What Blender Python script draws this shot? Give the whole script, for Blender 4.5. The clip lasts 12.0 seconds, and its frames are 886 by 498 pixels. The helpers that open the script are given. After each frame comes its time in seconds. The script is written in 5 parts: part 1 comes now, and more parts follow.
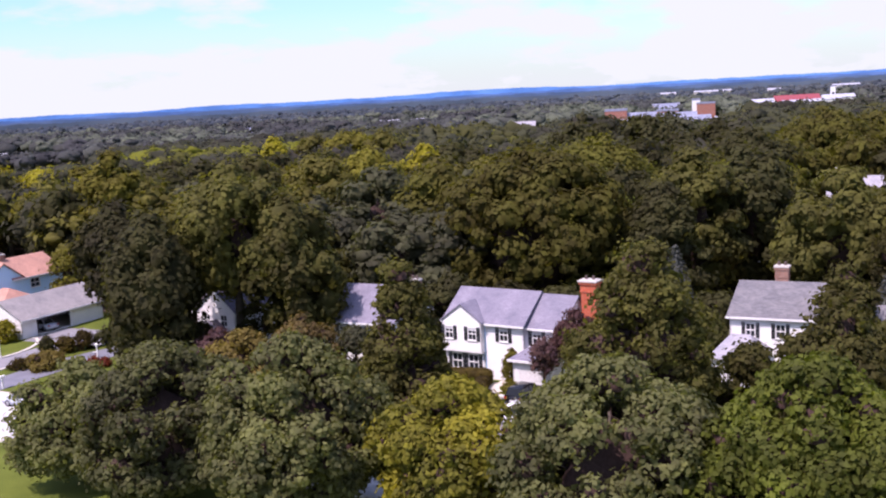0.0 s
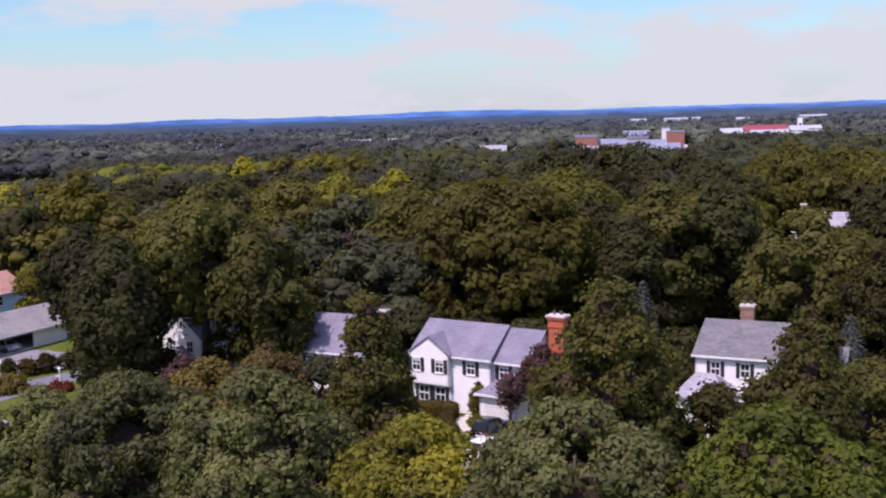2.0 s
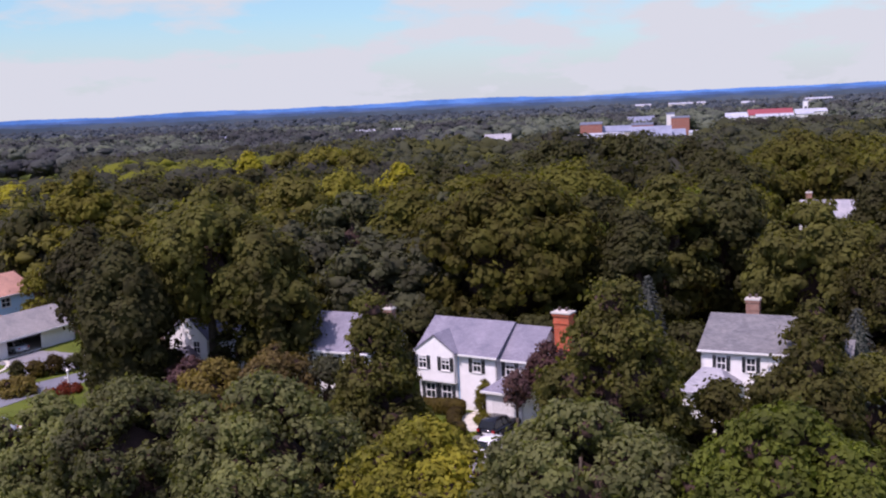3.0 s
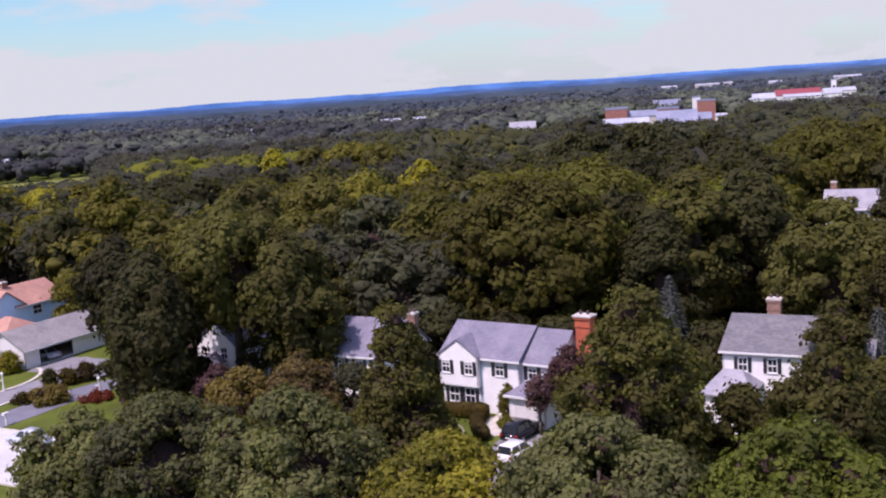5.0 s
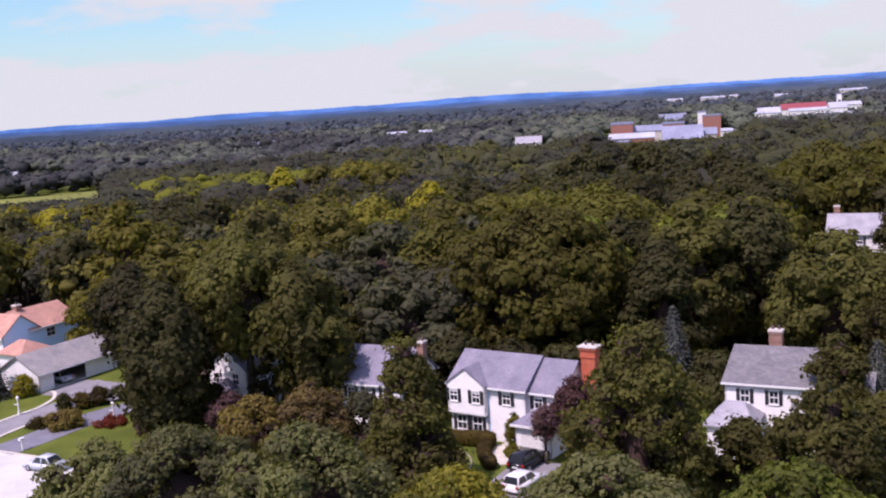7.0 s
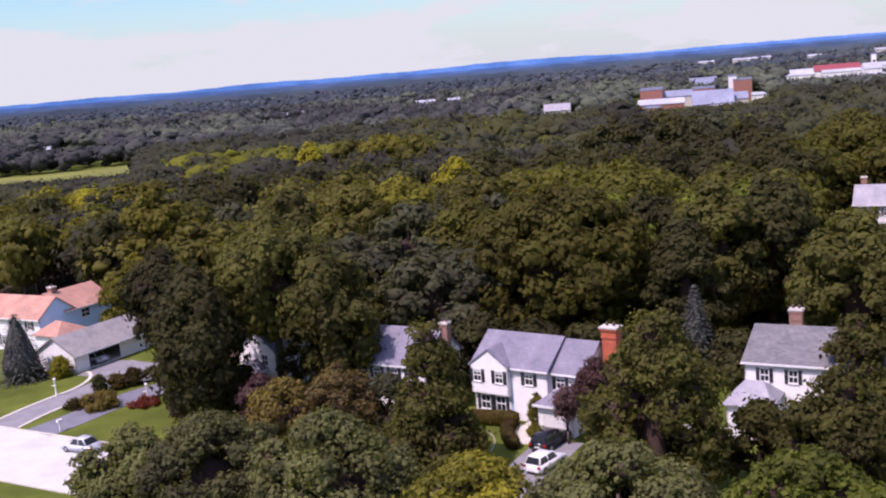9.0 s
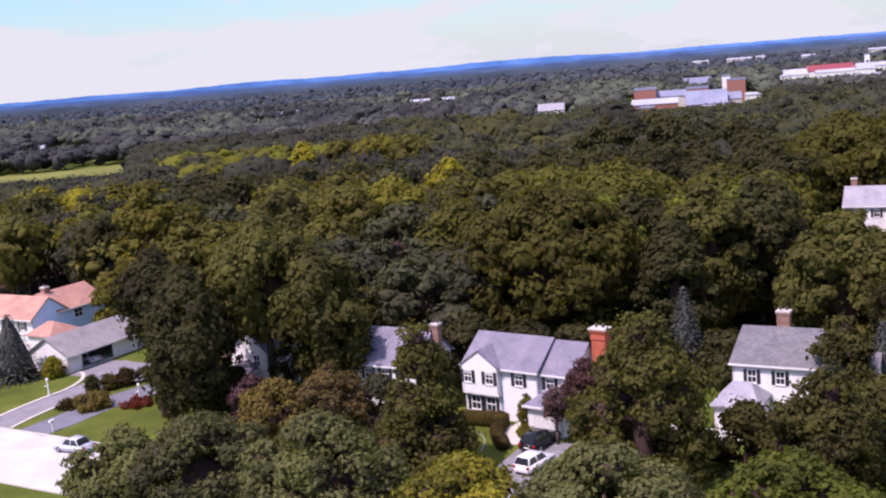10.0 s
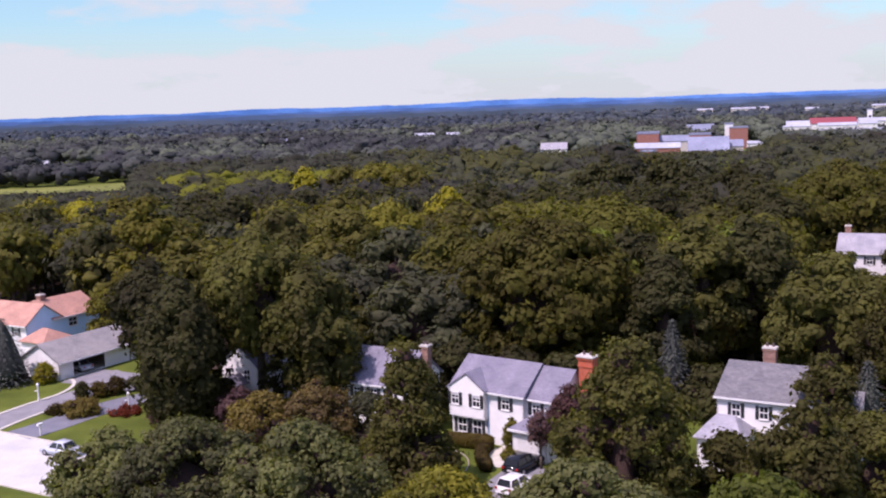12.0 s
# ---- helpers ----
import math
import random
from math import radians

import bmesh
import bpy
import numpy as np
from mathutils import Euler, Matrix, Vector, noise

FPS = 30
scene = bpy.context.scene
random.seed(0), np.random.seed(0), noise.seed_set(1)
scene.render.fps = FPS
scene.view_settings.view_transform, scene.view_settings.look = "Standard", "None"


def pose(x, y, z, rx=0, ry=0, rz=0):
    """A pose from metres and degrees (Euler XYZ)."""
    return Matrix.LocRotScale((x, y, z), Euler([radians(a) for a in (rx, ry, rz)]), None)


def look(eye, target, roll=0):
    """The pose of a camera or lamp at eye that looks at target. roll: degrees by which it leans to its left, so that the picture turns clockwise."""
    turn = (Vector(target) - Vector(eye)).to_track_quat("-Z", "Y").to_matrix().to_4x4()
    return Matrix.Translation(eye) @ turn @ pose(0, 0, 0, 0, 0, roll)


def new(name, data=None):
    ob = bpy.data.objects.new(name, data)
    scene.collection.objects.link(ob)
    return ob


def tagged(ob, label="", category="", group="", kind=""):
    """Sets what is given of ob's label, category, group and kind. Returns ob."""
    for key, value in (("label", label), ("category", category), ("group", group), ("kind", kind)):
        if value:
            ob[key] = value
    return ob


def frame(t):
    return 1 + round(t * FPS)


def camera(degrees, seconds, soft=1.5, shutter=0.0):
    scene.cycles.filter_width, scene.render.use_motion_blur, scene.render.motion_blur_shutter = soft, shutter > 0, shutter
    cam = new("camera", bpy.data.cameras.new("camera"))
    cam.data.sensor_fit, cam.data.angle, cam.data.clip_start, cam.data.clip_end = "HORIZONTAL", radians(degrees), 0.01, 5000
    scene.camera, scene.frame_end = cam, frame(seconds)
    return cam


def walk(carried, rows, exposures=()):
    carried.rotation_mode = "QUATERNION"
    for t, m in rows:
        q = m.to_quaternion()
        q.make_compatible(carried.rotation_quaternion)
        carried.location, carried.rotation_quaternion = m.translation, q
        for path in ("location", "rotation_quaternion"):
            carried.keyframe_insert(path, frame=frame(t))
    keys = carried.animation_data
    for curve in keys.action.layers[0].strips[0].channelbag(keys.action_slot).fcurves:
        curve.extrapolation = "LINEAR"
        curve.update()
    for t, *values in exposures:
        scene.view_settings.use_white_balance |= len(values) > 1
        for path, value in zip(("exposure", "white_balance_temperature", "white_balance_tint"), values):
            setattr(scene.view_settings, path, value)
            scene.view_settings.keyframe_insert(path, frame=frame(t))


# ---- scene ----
cam = camera(46.0, 12.0, soft=2.1)
PATH = [
    (0, (0.559, -0.260, 26.133), (0.515, 1.718, 25.845), -3.26),
    (0.5, (0.454, 0.021, 26.366), (0.407, 1.995, 26.047), -2.93),
    (1, (0.856, 0.379, 26.976), (0.813, 2.355, 26.669), -2.53),
    (1.5, (0.614, -0.163, 26.928), (0.633, 1.822, 26.690), -0.96),
    (2, (0.571, -0.222, 27.285), (0.588, 1.762, 27.032), -1.77),
    (2.5, (0.755, -0.095, 27.611), (0.759, 1.885, 27.333), -2.48),
    (3, (0.775, -0.187, 28.182), (0.779, 1.794, 27.907), -2.67),
    (3.5, (0.796, -0.412, 28.573), (0.782, 1.569, 28.298), -3.01),
    (3.7, (1.196, -0.424, 28.772), (1.169, 1.556, 28.489), -3.27),
    (5.3, (1.545, -1.144, 30.474), (1.494, 0.833, 30.175), -4.00),
    (5.5, (1.258, -1.429, 30.743), (1.206, 0.548, 30.444), -3.95),
    (6, (1.363, -1.825, 31.443), (1.317, 0.155, 31.163), -3.38),
    (6.5, (1.346, -2.173, 31.643), (1.298, -0.192, 31.366), -3.62),
    (7, (1.459, -2.607, 32.374), (1.399, -0.627, 32.096), -3.87),
    (7.2, (1.768, -2.804, 32.578), (1.692, -0.825, 32.301), -3.76),
    (8.8, (2.187, -3.854, 33.946), (2.083, -1.880, 33.647), -4.15),
    (9, (2.504, -3.793, 34.166), (2.380, -1.826, 33.829), -4.87),
    (9.5, (2.750, -3.939, 34.561), (2.627, -1.975, 34.206), -4.77),
    (10, (2.951, -4.396, 34.517), (2.837, -2.428, 34.177), -4.75),
    (10.5, (3.046, -4.682, 34.685), (2.954, -2.714, 34.340), -0.81),
    (11, (2.976, -5.084, 34.083), (2.876, -3.108, 33.791), 0.63),
    (11.5, (3.294, -5.606, 33.054), (3.162, -3.630, 32.770), -1.70),
    (12, (3.418, -5.827, 33.370), (3.310, -3.848, 33.097), -2.04),
]
LIGHTER = [(0, 0.76, 6120, 49), (0.9, 0.57, 6100, 49), (1.5, 0.45, 6040, 49), (2.5, 0.36, 6020, 50), (5.5, 0.40, 6030, 50), (7, 0.46, 6100, 51),
           (9.5, 0.51, 6120, 52), (10.2, 0.59, 6120, 52), (10.7, 0.65, 6120, 52), (11.5, 0.58, 6110, 52), (12, 0.46, 6080, 51)]
walk(cam, [(t, look(eye, target, roll)) for t, eye, target, roll in PATH], LIGHTER)

# ---- world, sun ----
SUN = Vector((-0.66, -0.60, 1.52)).normalized()
world = bpy.data.worlds.new("sky")
scene.world = world
world.use_nodes = True
wn, wl = world.node_tree.nodes, world.node_tree.links
wn.clear()
w_out = wn.new("ShaderNodeOutputWorld")
w_bg = wn.new("ShaderNodeBackground")
w_sky = wn.new("ShaderNodeTexSky")
w_sky.sky_type, w_sky.sun_disc = "NISHITA", False
w_sky.sun_elevation = math.asin(SUN.z)
w_sky.sun_rotation = math.atan2(SUN.x, SUN.y)
w_co = wn.new("ShaderNodeTexCoord")
w_sep = wn.new("ShaderNodeSeparateXYZ")
w_map = wn.new("ShaderNodeMapping")
w_map.inputs["Scale"].default_value = (2.6, 2.6, 9.0)
w_map.inputs["Location"].default_value = (0.35, 0.2, 0.1)
w_noise = wn.new("ShaderNodeTexNoise")
w_noise.inputs["Scale"].default_value, w_noise.inputs["Detail"].default_value = 2.3, 8.0
w_noise.inputs["Roughness"].default_value = 0.56
w_ramp = wn.new("ShaderNodeMapRange")
w_ramp.inputs["From Min"].default_value, w_ramp.inputs["From Max"].default_value = 0.455, 0.575
w_low = wn.new("ShaderNodeMapRange")
w_low.inputs["From Min"].default_value, w_low.inputs["From Max"].default_value = 0.008, 0.085
w_low.inputs["To Min"].default_value, w_low.inputs["To Max"].default_value = 0.8, 0.0
w_add = wn.new("ShaderNodeMath")
w_add.operation, w_add.use_clamp = "ADD", True
w_str = wn.new("ShaderNodeVectorMath")
w_str.operation = "SCALE"
w_str.inputs["Scale"].default_value = 0.095
w_mix = wn.new("ShaderNodeMix")
w_mix.data_type = "RGBA"
w_mix.inputs["B"].default_value = (0.478, 0.578, 0.482, 1)
wl.new(w_co.outputs["Generated"], w_map.inputs["Vector"])
wl.new(w_co.outputs["Generated"], w_sep.inputs[0])
wl.new(w_map.outputs[0], w_noise.inputs["Vector"])
wl.new(w_noise.outputs[0], w_ramp.inputs["Value"])
wl.new(w_sep.outputs["Z"], w_low.inputs["Value"])
wl.new(w_ramp.outputs[0], w_add.inputs[0])
wl.new(w_low.outputs[0], w_add.inputs[1])
wl.new(w_sky.outputs[0], w_str.inputs[0])
w_high = wn.new("ShaderNodeMapRange")
w_high.inputs["From Min"].default_value, w_high.inputs["From Max"].default_value = 0.22, 0.60
w_high.inputs["To Min"].default_value, w_high.inputs["To Max"].default_value = 1.0, 0.25
w_thin = wn.new("ShaderNodeMath")
w_thin.operation = "MULTIPLY"
wl.new(w_sep.outputs["Z"], w_high.inputs["Value"])
wl.new(w_add.outputs[0], w_thin.inputs[0])
wl.new(w_high.outputs[0], w_thin.inputs[1])
wl.new(w_thin.outputs[0], w_mix.inputs["Factor"])
w_cool = wn.new("ShaderNodeMix")
w_cool.data_type, w_cool.blend_type = "RGBA", "MULTIPLY"
w_cool.inputs["Factor"].default_value = 1.0
w_deep = wn.new("ShaderNodeMix")
w_deep.data_type = "RGBA"
w_deep.inputs["A"].default_value, w_deep.inputs["B"].default_value = (0.84, 1.26, 1.10, 1), (1.95, 2.02, 1.82, 1)
w_up = wn.new("ShaderNodeMapRange")
w_up.inputs["From Min"].default_value, w_up.inputs["From Max"].default_value = 0.20, 0.55
wl.new(w_sep.outputs["Z"], w_up.inputs["Value"])
wl.new(w_up.outputs[0], w_deep.inputs["Factor"])
wl.new(w_deep.outputs["Result"], w_cool.inputs["B"])
wl.new(w_str.outputs[0], w_cool.inputs["A"])
wl.new(w_cool.outputs["Result"], w_mix.inputs["A"])
wl.new(w_mix.outputs["Result"], w_bg.inputs["Color"])
wl.new(w_bg.outputs[0], w_out.inputs["Surface"])
sun = new("sun", bpy.data.lights.new("sun", "SUN"))
sun.data.energy, sun.data.angle, sun.data.color = 3.5, radians(0.6), (0.97, 0.94, 0.76)
sun.matrix_world = look((0, 0, 60), Vector((0, 0, 60)) - SUN)


# ---- materials ----
def nodes_of(name, rough=0.7, metal=0.0, spec=0.3):
    m = bpy.data.materials.new(name)
    m.use_nodes = True
    n, l = m.node_tree.nodes, m.node_tree.links
    b = n["Principled BSDF"]
    b.inputs["Roughness"].default_value, b.inputs["Metallic"].default_value = rough, metal
    b.inputs["Specular IOR Level"].default_value = spec
    return m, n, l, b


def noise_node(n, l, scale, detail=4.0, rough=0.55, stretch=None):
    co = n.new("ShaderNodeTexCoord")
    t = n.new("ShaderNodeTexNoise")
    t.inputs["Scale"].default_value, t.inputs["Detail"].default_value = scale, detail
    t.inputs["Roughness"].default_value = rough
    if stretch:
        mp = n.new("ShaderNodeMapping")
        mp.inputs["Scale"].default_value = stretch
        l.new(co.outputs["Object"], mp.inputs["Vector"])
        l.new(mp.outputs[0], t.inputs["Vector"])
    else:
        l.new(co.outputs["Object"], t.inputs["Vector"])
    return t


def ramp_node(n, stops):
    r = n.new("ShaderNodeValToRGB")
    e = r.color_ramp.elements
    while len(e) < len(stops):
        e.new(0.5)
    for el, (pos, c) in zip(e, stops):
        el.position, el.color = pos, (*c, 1)
    return r


def mix_node(n, l, fac, a, b, mode="MIX"):
    m = n.new("ShaderNodeMix")
    m.data_type, m.blend_type = "RGBA", mode
    for sock, v in (("Factor", fac), ("A", a), ("B", b)):
        if isinstance(v, (int, float)):
            m.inputs[sock].default_value = v
        elif isinstance(v, tuple):
            m.inputs[sock].default_value = (*v, 1)
        else:
            l.new(v, m.inputs[sock])
    return m.outputs["Result"]


def bump_to(n, l, b, height, dist, strength=0.6):
    bp = n.new("ShaderNodeBump")
    bp.inputs["Strength"].default_value, bp.inputs["Distance"].default_value = strength, dist
    l.new(height, bp.inputs["Height"])
    l.new(bp.outputs[0], b.inputs["Normal"])


def surface(name, c1, c2, scale=3.0, fine=40.0, rough=0.75, bump=0.01, spec=0.3, metal=0.0):
    """Two-scale mottled surface: broad stains and a fine grain."""
    m, n, l, b = nodes_of(name, rough, metal, spec)
    big, small = noise_node(n, l, scale), noise_node(n, l, fine, 2.0)
    r = ramp_node(n, [(0.3, c1), (0.72, c2)])
    l.new(big.outputs[0], r.inputs[0])
    g = ramp_node(n, [(0.25, (0.72, 0.72, 0.72)), (0.8, (1.15, 1.15, 1.15))])
    l.new(small.outputs[0], g.inputs[0])
    l.new(mix_node(n, l, 1.0, r.outputs[0], g.outputs[0], "MULTIPLY"), b.inputs["Base Color"])
    if bump:
        bump_to(n, l, b, small.outputs[0], bump)
    return m


def leaf(name, dark, light, rough=0.7, glow=0.46, patch=0.35, vary=0.28):
    """Foliage: hue drifts over each crown and from tree to tree, tone from spray to spray; leaves let some light through."""
    dark, light = (tuple(v * q for v, q in zip(c, w)) for c, w in ((dark, (1.08, 0.80, 0.84)), (light, (1.16, 1.02, 0.81))))
    m, n, l, b = nodes_of(name, rough, 0.0, 0.14)
    big = noise_node(n, l, patch, 3.0)
    info, geo = n.new("ShaderNodeObjectInfo"), n.new("ShaderNodeAttribute")
    geo.attribute_name = "tint"
    add = n.new("ShaderNodeMath")
    add.operation = "MULTIPLY_ADD"
    l.new(info.outputs["Random"], add.inputs[0])
    add.inputs[1].default_value = 0.45
    sub = n.new("ShaderNodeMath")
    sub.operation = "MULTIPLY_ADD"
    l.new(big.outputs[0], sub.inputs[0])
    sub.inputs[1].default_value, sub.inputs[2].default_value = 1.5, -0.5
    l.new(sub.outputs[0], add.inputs[2])
    r = ramp_node(n, [(0.1, dark), (0.85, light)])
    l.new(add.outputs[0], r.inputs[0])
    g = ramp_node(n, [(0.0, (1 - vary, 1 - vary * 1.05, 1 - vary * 0.8)), (0.5, (1.0, 1.0, 1.0)), (1.0, (1 + vary, 1 + vary, 1 + vary * 0.5))])
    l.new(geo.outputs["Fac"], g.inputs[0])
    col = mix_node(n, l, 1.0, r.outputs[0], g.outputs[0], "MULTIPLY")
    l.new(col, b.inputs["Base Color"])
    tr = n.new("ShaderNodeBsdfTranslucent")
    l.new(mix_node(n, l, 1.0, col, (1.2, 1.25, 0.5), "MULTIPLY"), tr.inputs["Color"])
    mx = n.new("ShaderNodeMixShader")
    mx.inputs[0].default_value = glow
    l.new(b.outputs[0], mx.inputs[1])
    l.new(tr.outputs[0], mx.inputs[2])
    l.new(mx.outputs[0], n["Material Output"].inputs["Surface"])
    return m


def far_leaf(name, stops, rough=0.8, vary=0.10):
    """Foliage of joined woods: each tree keeps its own tint, each spray its tone."""
    m, n, l, b = nodes_of(name, rough, 0.0, 0.04)
    at = n.new("ShaderNodeAttribute")
    at.attribute_name = "tint"
    r = ramp_node(n, stops)
    l.new(at.outputs["Fac"], r.inputs[0])
    geo = n.new("ShaderNodeNewGeometry")
    g = ramp_node(n, [(0.0, (1 - vary, 1 - vary, 1 - vary)), (1.0, (1 + vary, 1 + vary, 1 + vary))])
    l.new(geo.outputs["Random Per Island"], g.inputs[0])
    col = mix_node(n, l, 1.0, r.outputs[0], g.outputs[0], "MULTIPLY")
    l.new(col, b.inputs["Base Color"])
    tr, mx = n.new("ShaderNodeBsdfTranslucent"), n.new("ShaderNodeMixShader")
    l.new(col, tr.inputs["Color"])
    mx.inputs[0].default_value = 0.35
    l.new(b.outputs[0], mx.inputs[1])
    l.new(tr.outputs[0], mx.inputs[2])
    l.new(mx.outputs[0], n["Material Output"].inputs["Surface"])
    return m


def lapped(name, c1, c2, pitch=0.16, rough=0.55):
    """Painted lap siding: level boards with a faint weathering."""
    m, n, l, b = nodes_of(name, rough, 0.0, 0.3)
    big = noise_node(n, l, 1.1, 5.0)
    r = ramp_node(n, [(0.3, c1), (0.7, c2)])
    l.new(big.outputs[0], r.inputs[0])
    l.new(r.outputs[0], b.inputs["Base Color"])
    co, sp = n.new("ShaderNodeTexCoord"), n.new("ShaderNodeSeparateXYZ")
    l.new(co.outputs["Object"], sp.inputs[0])
    d = n.new("ShaderNodeMath")
    d.operation = "DIVIDE"
    l.new(sp.outputs["Z"], d.inputs[0])
    d.inputs[1].default_value = pitch
    f = n.new("ShaderNodeMath")
    f.operation = "FRACT"
    l.new(d.outputs[0], f.inputs[0])
    inv = n.new("ShaderNodeMath")
    inv.operation = "SUBTRACT"
    inv.inputs[0].default_value = 1.0
    l.new(f.outputs[0], inv.inputs[1])
    bump_to(n, l, b, inv.outputs[0], 0.02, 0.8)
    return m


def shingled(name, c1, c2, c3):
    """Asphalt shingles: staggered tabs that differ in tone, with broad weather streaks."""
    m, n, l, b = nodes_of(name, 0.88, 0.0, 0.2)
    co = n.new("ShaderNodeTexCoord")
    mp = n.new("ShaderNodeMapping")
    mp.inputs["Scale"].default_value = (1, 1.15, 1)
    br = n.new("ShaderNodeTexBrick")
    br.inputs["Scale"].default_value = 1.0
    br.inputs["Brick Width"].default_value, br.inputs["Row Height"].default_value = 0.34, 0.15
    br.inputs["Mortar Size"].default_value = 0.012
    br.inputs["Color1"].default_value, br.inputs["Color2"].default_value = (*c1, 1), (*c2, 1)
    br.inputs["Mortar"].default_value = (*c3, 1)
    l.new(co.outputs["Object"], mp.inputs["Vector"])
    l.new(mp.outputs[0], br.inputs["Vector"])
    big = noise_node(n, l, 0.55, 5.0, 0.6)
    g = ramp_node(n, [(0.3, (0.74, 0.75, 0.78)), (0.7, (1.12, 1.1, 1.08))])
    l.new(big.outputs[0], g.inputs[0])
    l.new(mix_node(n, l, 1.0, br.outputs["Color"], g.outputs[0], "MULTIPLY"), b.inputs["Base Color"])
    bump_to(n, l, b, br.outputs["Fac"], 0.01, -0.5)
    return m


def brickwork(name, c1, c2, mortar):
    m, n, l, b = nodes_of(name, 0.85, 0.0, 0.2)
    co = n.new("ShaderNodeTexCoord")
    sep, com = n.new("ShaderNodeSeparateXYZ"), n.new("ShaderNodeCombineXYZ")
    ad = n.new("ShaderNodeMath")
    l.new(co.outputs["Object"], sep.inputs[0])
    l.new(sep.outputs["X"], ad.inputs[0])
    l.new(sep.outputs["Y"], ad.inputs[1])
    l.new(ad.outputs[0], com.inputs["X"])
    l.new(sep.outputs["Z"], com.inputs["Y"])
    br = n.new("ShaderNodeTexBrick")
    br.inputs["Scale"].default_value = 1.0
    br.inputs["Brick Width"].default_value, br.inputs["Row Height"].default_value = 0.21, 0.07
    br.inputs["Mortar Size"].default_value = 0.008
    br.inputs["Color1"].default_value, br.inputs["Color2"].default_value = (*c1, 1), (*c2, 1)
    br.inputs["Mortar"].default_value = (*mortar, 1)
    l.new(com.outputs[0], br.inputs["Vector"])
    big = noise_node(n, l, 1.3, 4.0)
    g = ramp_node(n, [(0.3, (0.8, 0.8, 0.8)), (0.7, (1.12, 1.1, 1.08))])
    l.new(big.outputs[0], g.inputs[0])
    l.new(mix_node(n, l, 1.0, br.outputs["Color"], g.outputs[0], "MULTIPLY"), b.inputs["Base Color"])
    bump_to(n, l, b, br.outputs["Fac"], 0.01, -0.6)
    return m


def plain(name, c, rough=0.5, metal=0.0, spec=0.4):
    m, n, l, b = nodes_of(name, rough, metal, spec)
    t = noise_node(n, l, 6.0, 3.0)
    r = ramp_node(n, [(0.3, tuple(v * 0.86 for v in c)), (0.7, tuple(min(1, v * 1.08) for v in c))])
    l.new(t.outputs[0], r.inputs[0])
    l.new(r.outputs[0], b.inputs["Base Color"])
    return m


def gloss(name, c, rough=0.08):
    m, n, l, b = nodes_of(name, rough, 0.0, 0.6)
    b.inputs["Base Color"].default_value = (*c, 1)
    return m


LEAF = {
    "maple": leaf("leaf_maple", (0.064, 0.087, 0.041), (0.168, 0.203, 0.086)),
    "green": leaf("leaf_green", (0.043, 0.052, 0.016), (0.116, 0.130, 0.036)),
    "fresh": leaf("leaf_fresh", (0.058, 0.090, 0.018), (0.168, 0.230, 0.038)),
    "olive": leaf("leaf_olive", (0.056, 0.065, 0.013), (0.114, 0.128, 0.025)),
    "lime": leaf("leaf_lime", (0.074, 0.084, 0.016), (0.178, 0.190, 0.028)),
    "gold": leaf("leaf_gold", (0.080, 0.112, 0.024), (0.390, 0.390, 0.034), patch=0.22),
    "yellow": leaf("leaf_yellow", (0.155, 0.178, 0.016), (0.300, 0.318, 0.020)),
    "dark": leaf("leaf_dark", (0.031, 0.037, 0.016), (0.060, 0.069, 0.027)),
    "grey": leaf("leaf_grey", (0.042, 0.054, 0.036), (0.080, 0.096, 0.060)),
    "rust": leaf("leaf_rust", (0.080, 0.074, 0.036), (0.168, 0.144, 0.058)),
    "mauve": leaf("leaf_mauve", (0.063, 0.043, 0.055), (0.123, 0.081, 0.097)),
    "plum": leaf("leaf_plum", (0.036, 0.020, 0.026), (0.092, 0.054, 0.064)),
    "leafy": leaf("leaf_leafy", (0.056, 0.064, 0.016), (0.140, 0.150, 0.036)),
    "tan": leaf("leaf_tan", (0.100, 0.092, 0.030), (0.180, 0.162, 0.052)),
    "spruce": leaf("needle_spruce", (0.034, 0.046, 0.044), (0.066, 0.086, 0.086), glow=0.05),
    "hedge": leaf("leaf_hedge", (0.041, 0.038, 0.012), (0.099, 0.084, 0.018), patch=0.8),
    "flower": leaf("leaf_flower", (0.112, 0.024, 0.016), (0.204, 0.060, 0.027), patch=1.2),
}
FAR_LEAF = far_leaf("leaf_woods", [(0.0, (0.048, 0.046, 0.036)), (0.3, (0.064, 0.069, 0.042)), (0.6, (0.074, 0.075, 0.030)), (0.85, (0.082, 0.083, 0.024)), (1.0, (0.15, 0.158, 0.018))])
# paler, bluer far foliage: aerial haze put into the base colours
FARTHER_HAZE_LEAF = far_leaf("haze_leaf_far_woods", [(0.0, (0.060, 0.061, 0.064)), (0.4, (0.084, 0.091, 0.084)), (0.75, (0.112, 0.126, 0.098)), (1.0, (0.140, 0.160, 0.112))], vary=0.14)
FARTHEST_HAZE_LEAF = far_leaf("haze_leaf_farthest_woods", [(0.0, (0.054, 0.068, 0.088)), (0.5, (0.074, 0.090, 0.106)), (1.0, (0.102, 0.118, 0.124))], vary=0.22)
# twig cores; their dark red-brown stands in for shade between boughs
SHADE_TWIGS = surface("shade_twigs", (0.042, 0.026, 0.023), (0.072, 0.045, 0.038), 0.9, 6.0, 0.95, 0.05, 0.1)
BARK = surface("bark", (0.060, 0.045, 0.034), (0.120, 0.095, 0.075), 2.0, 18.0, 0.9, 0.04)
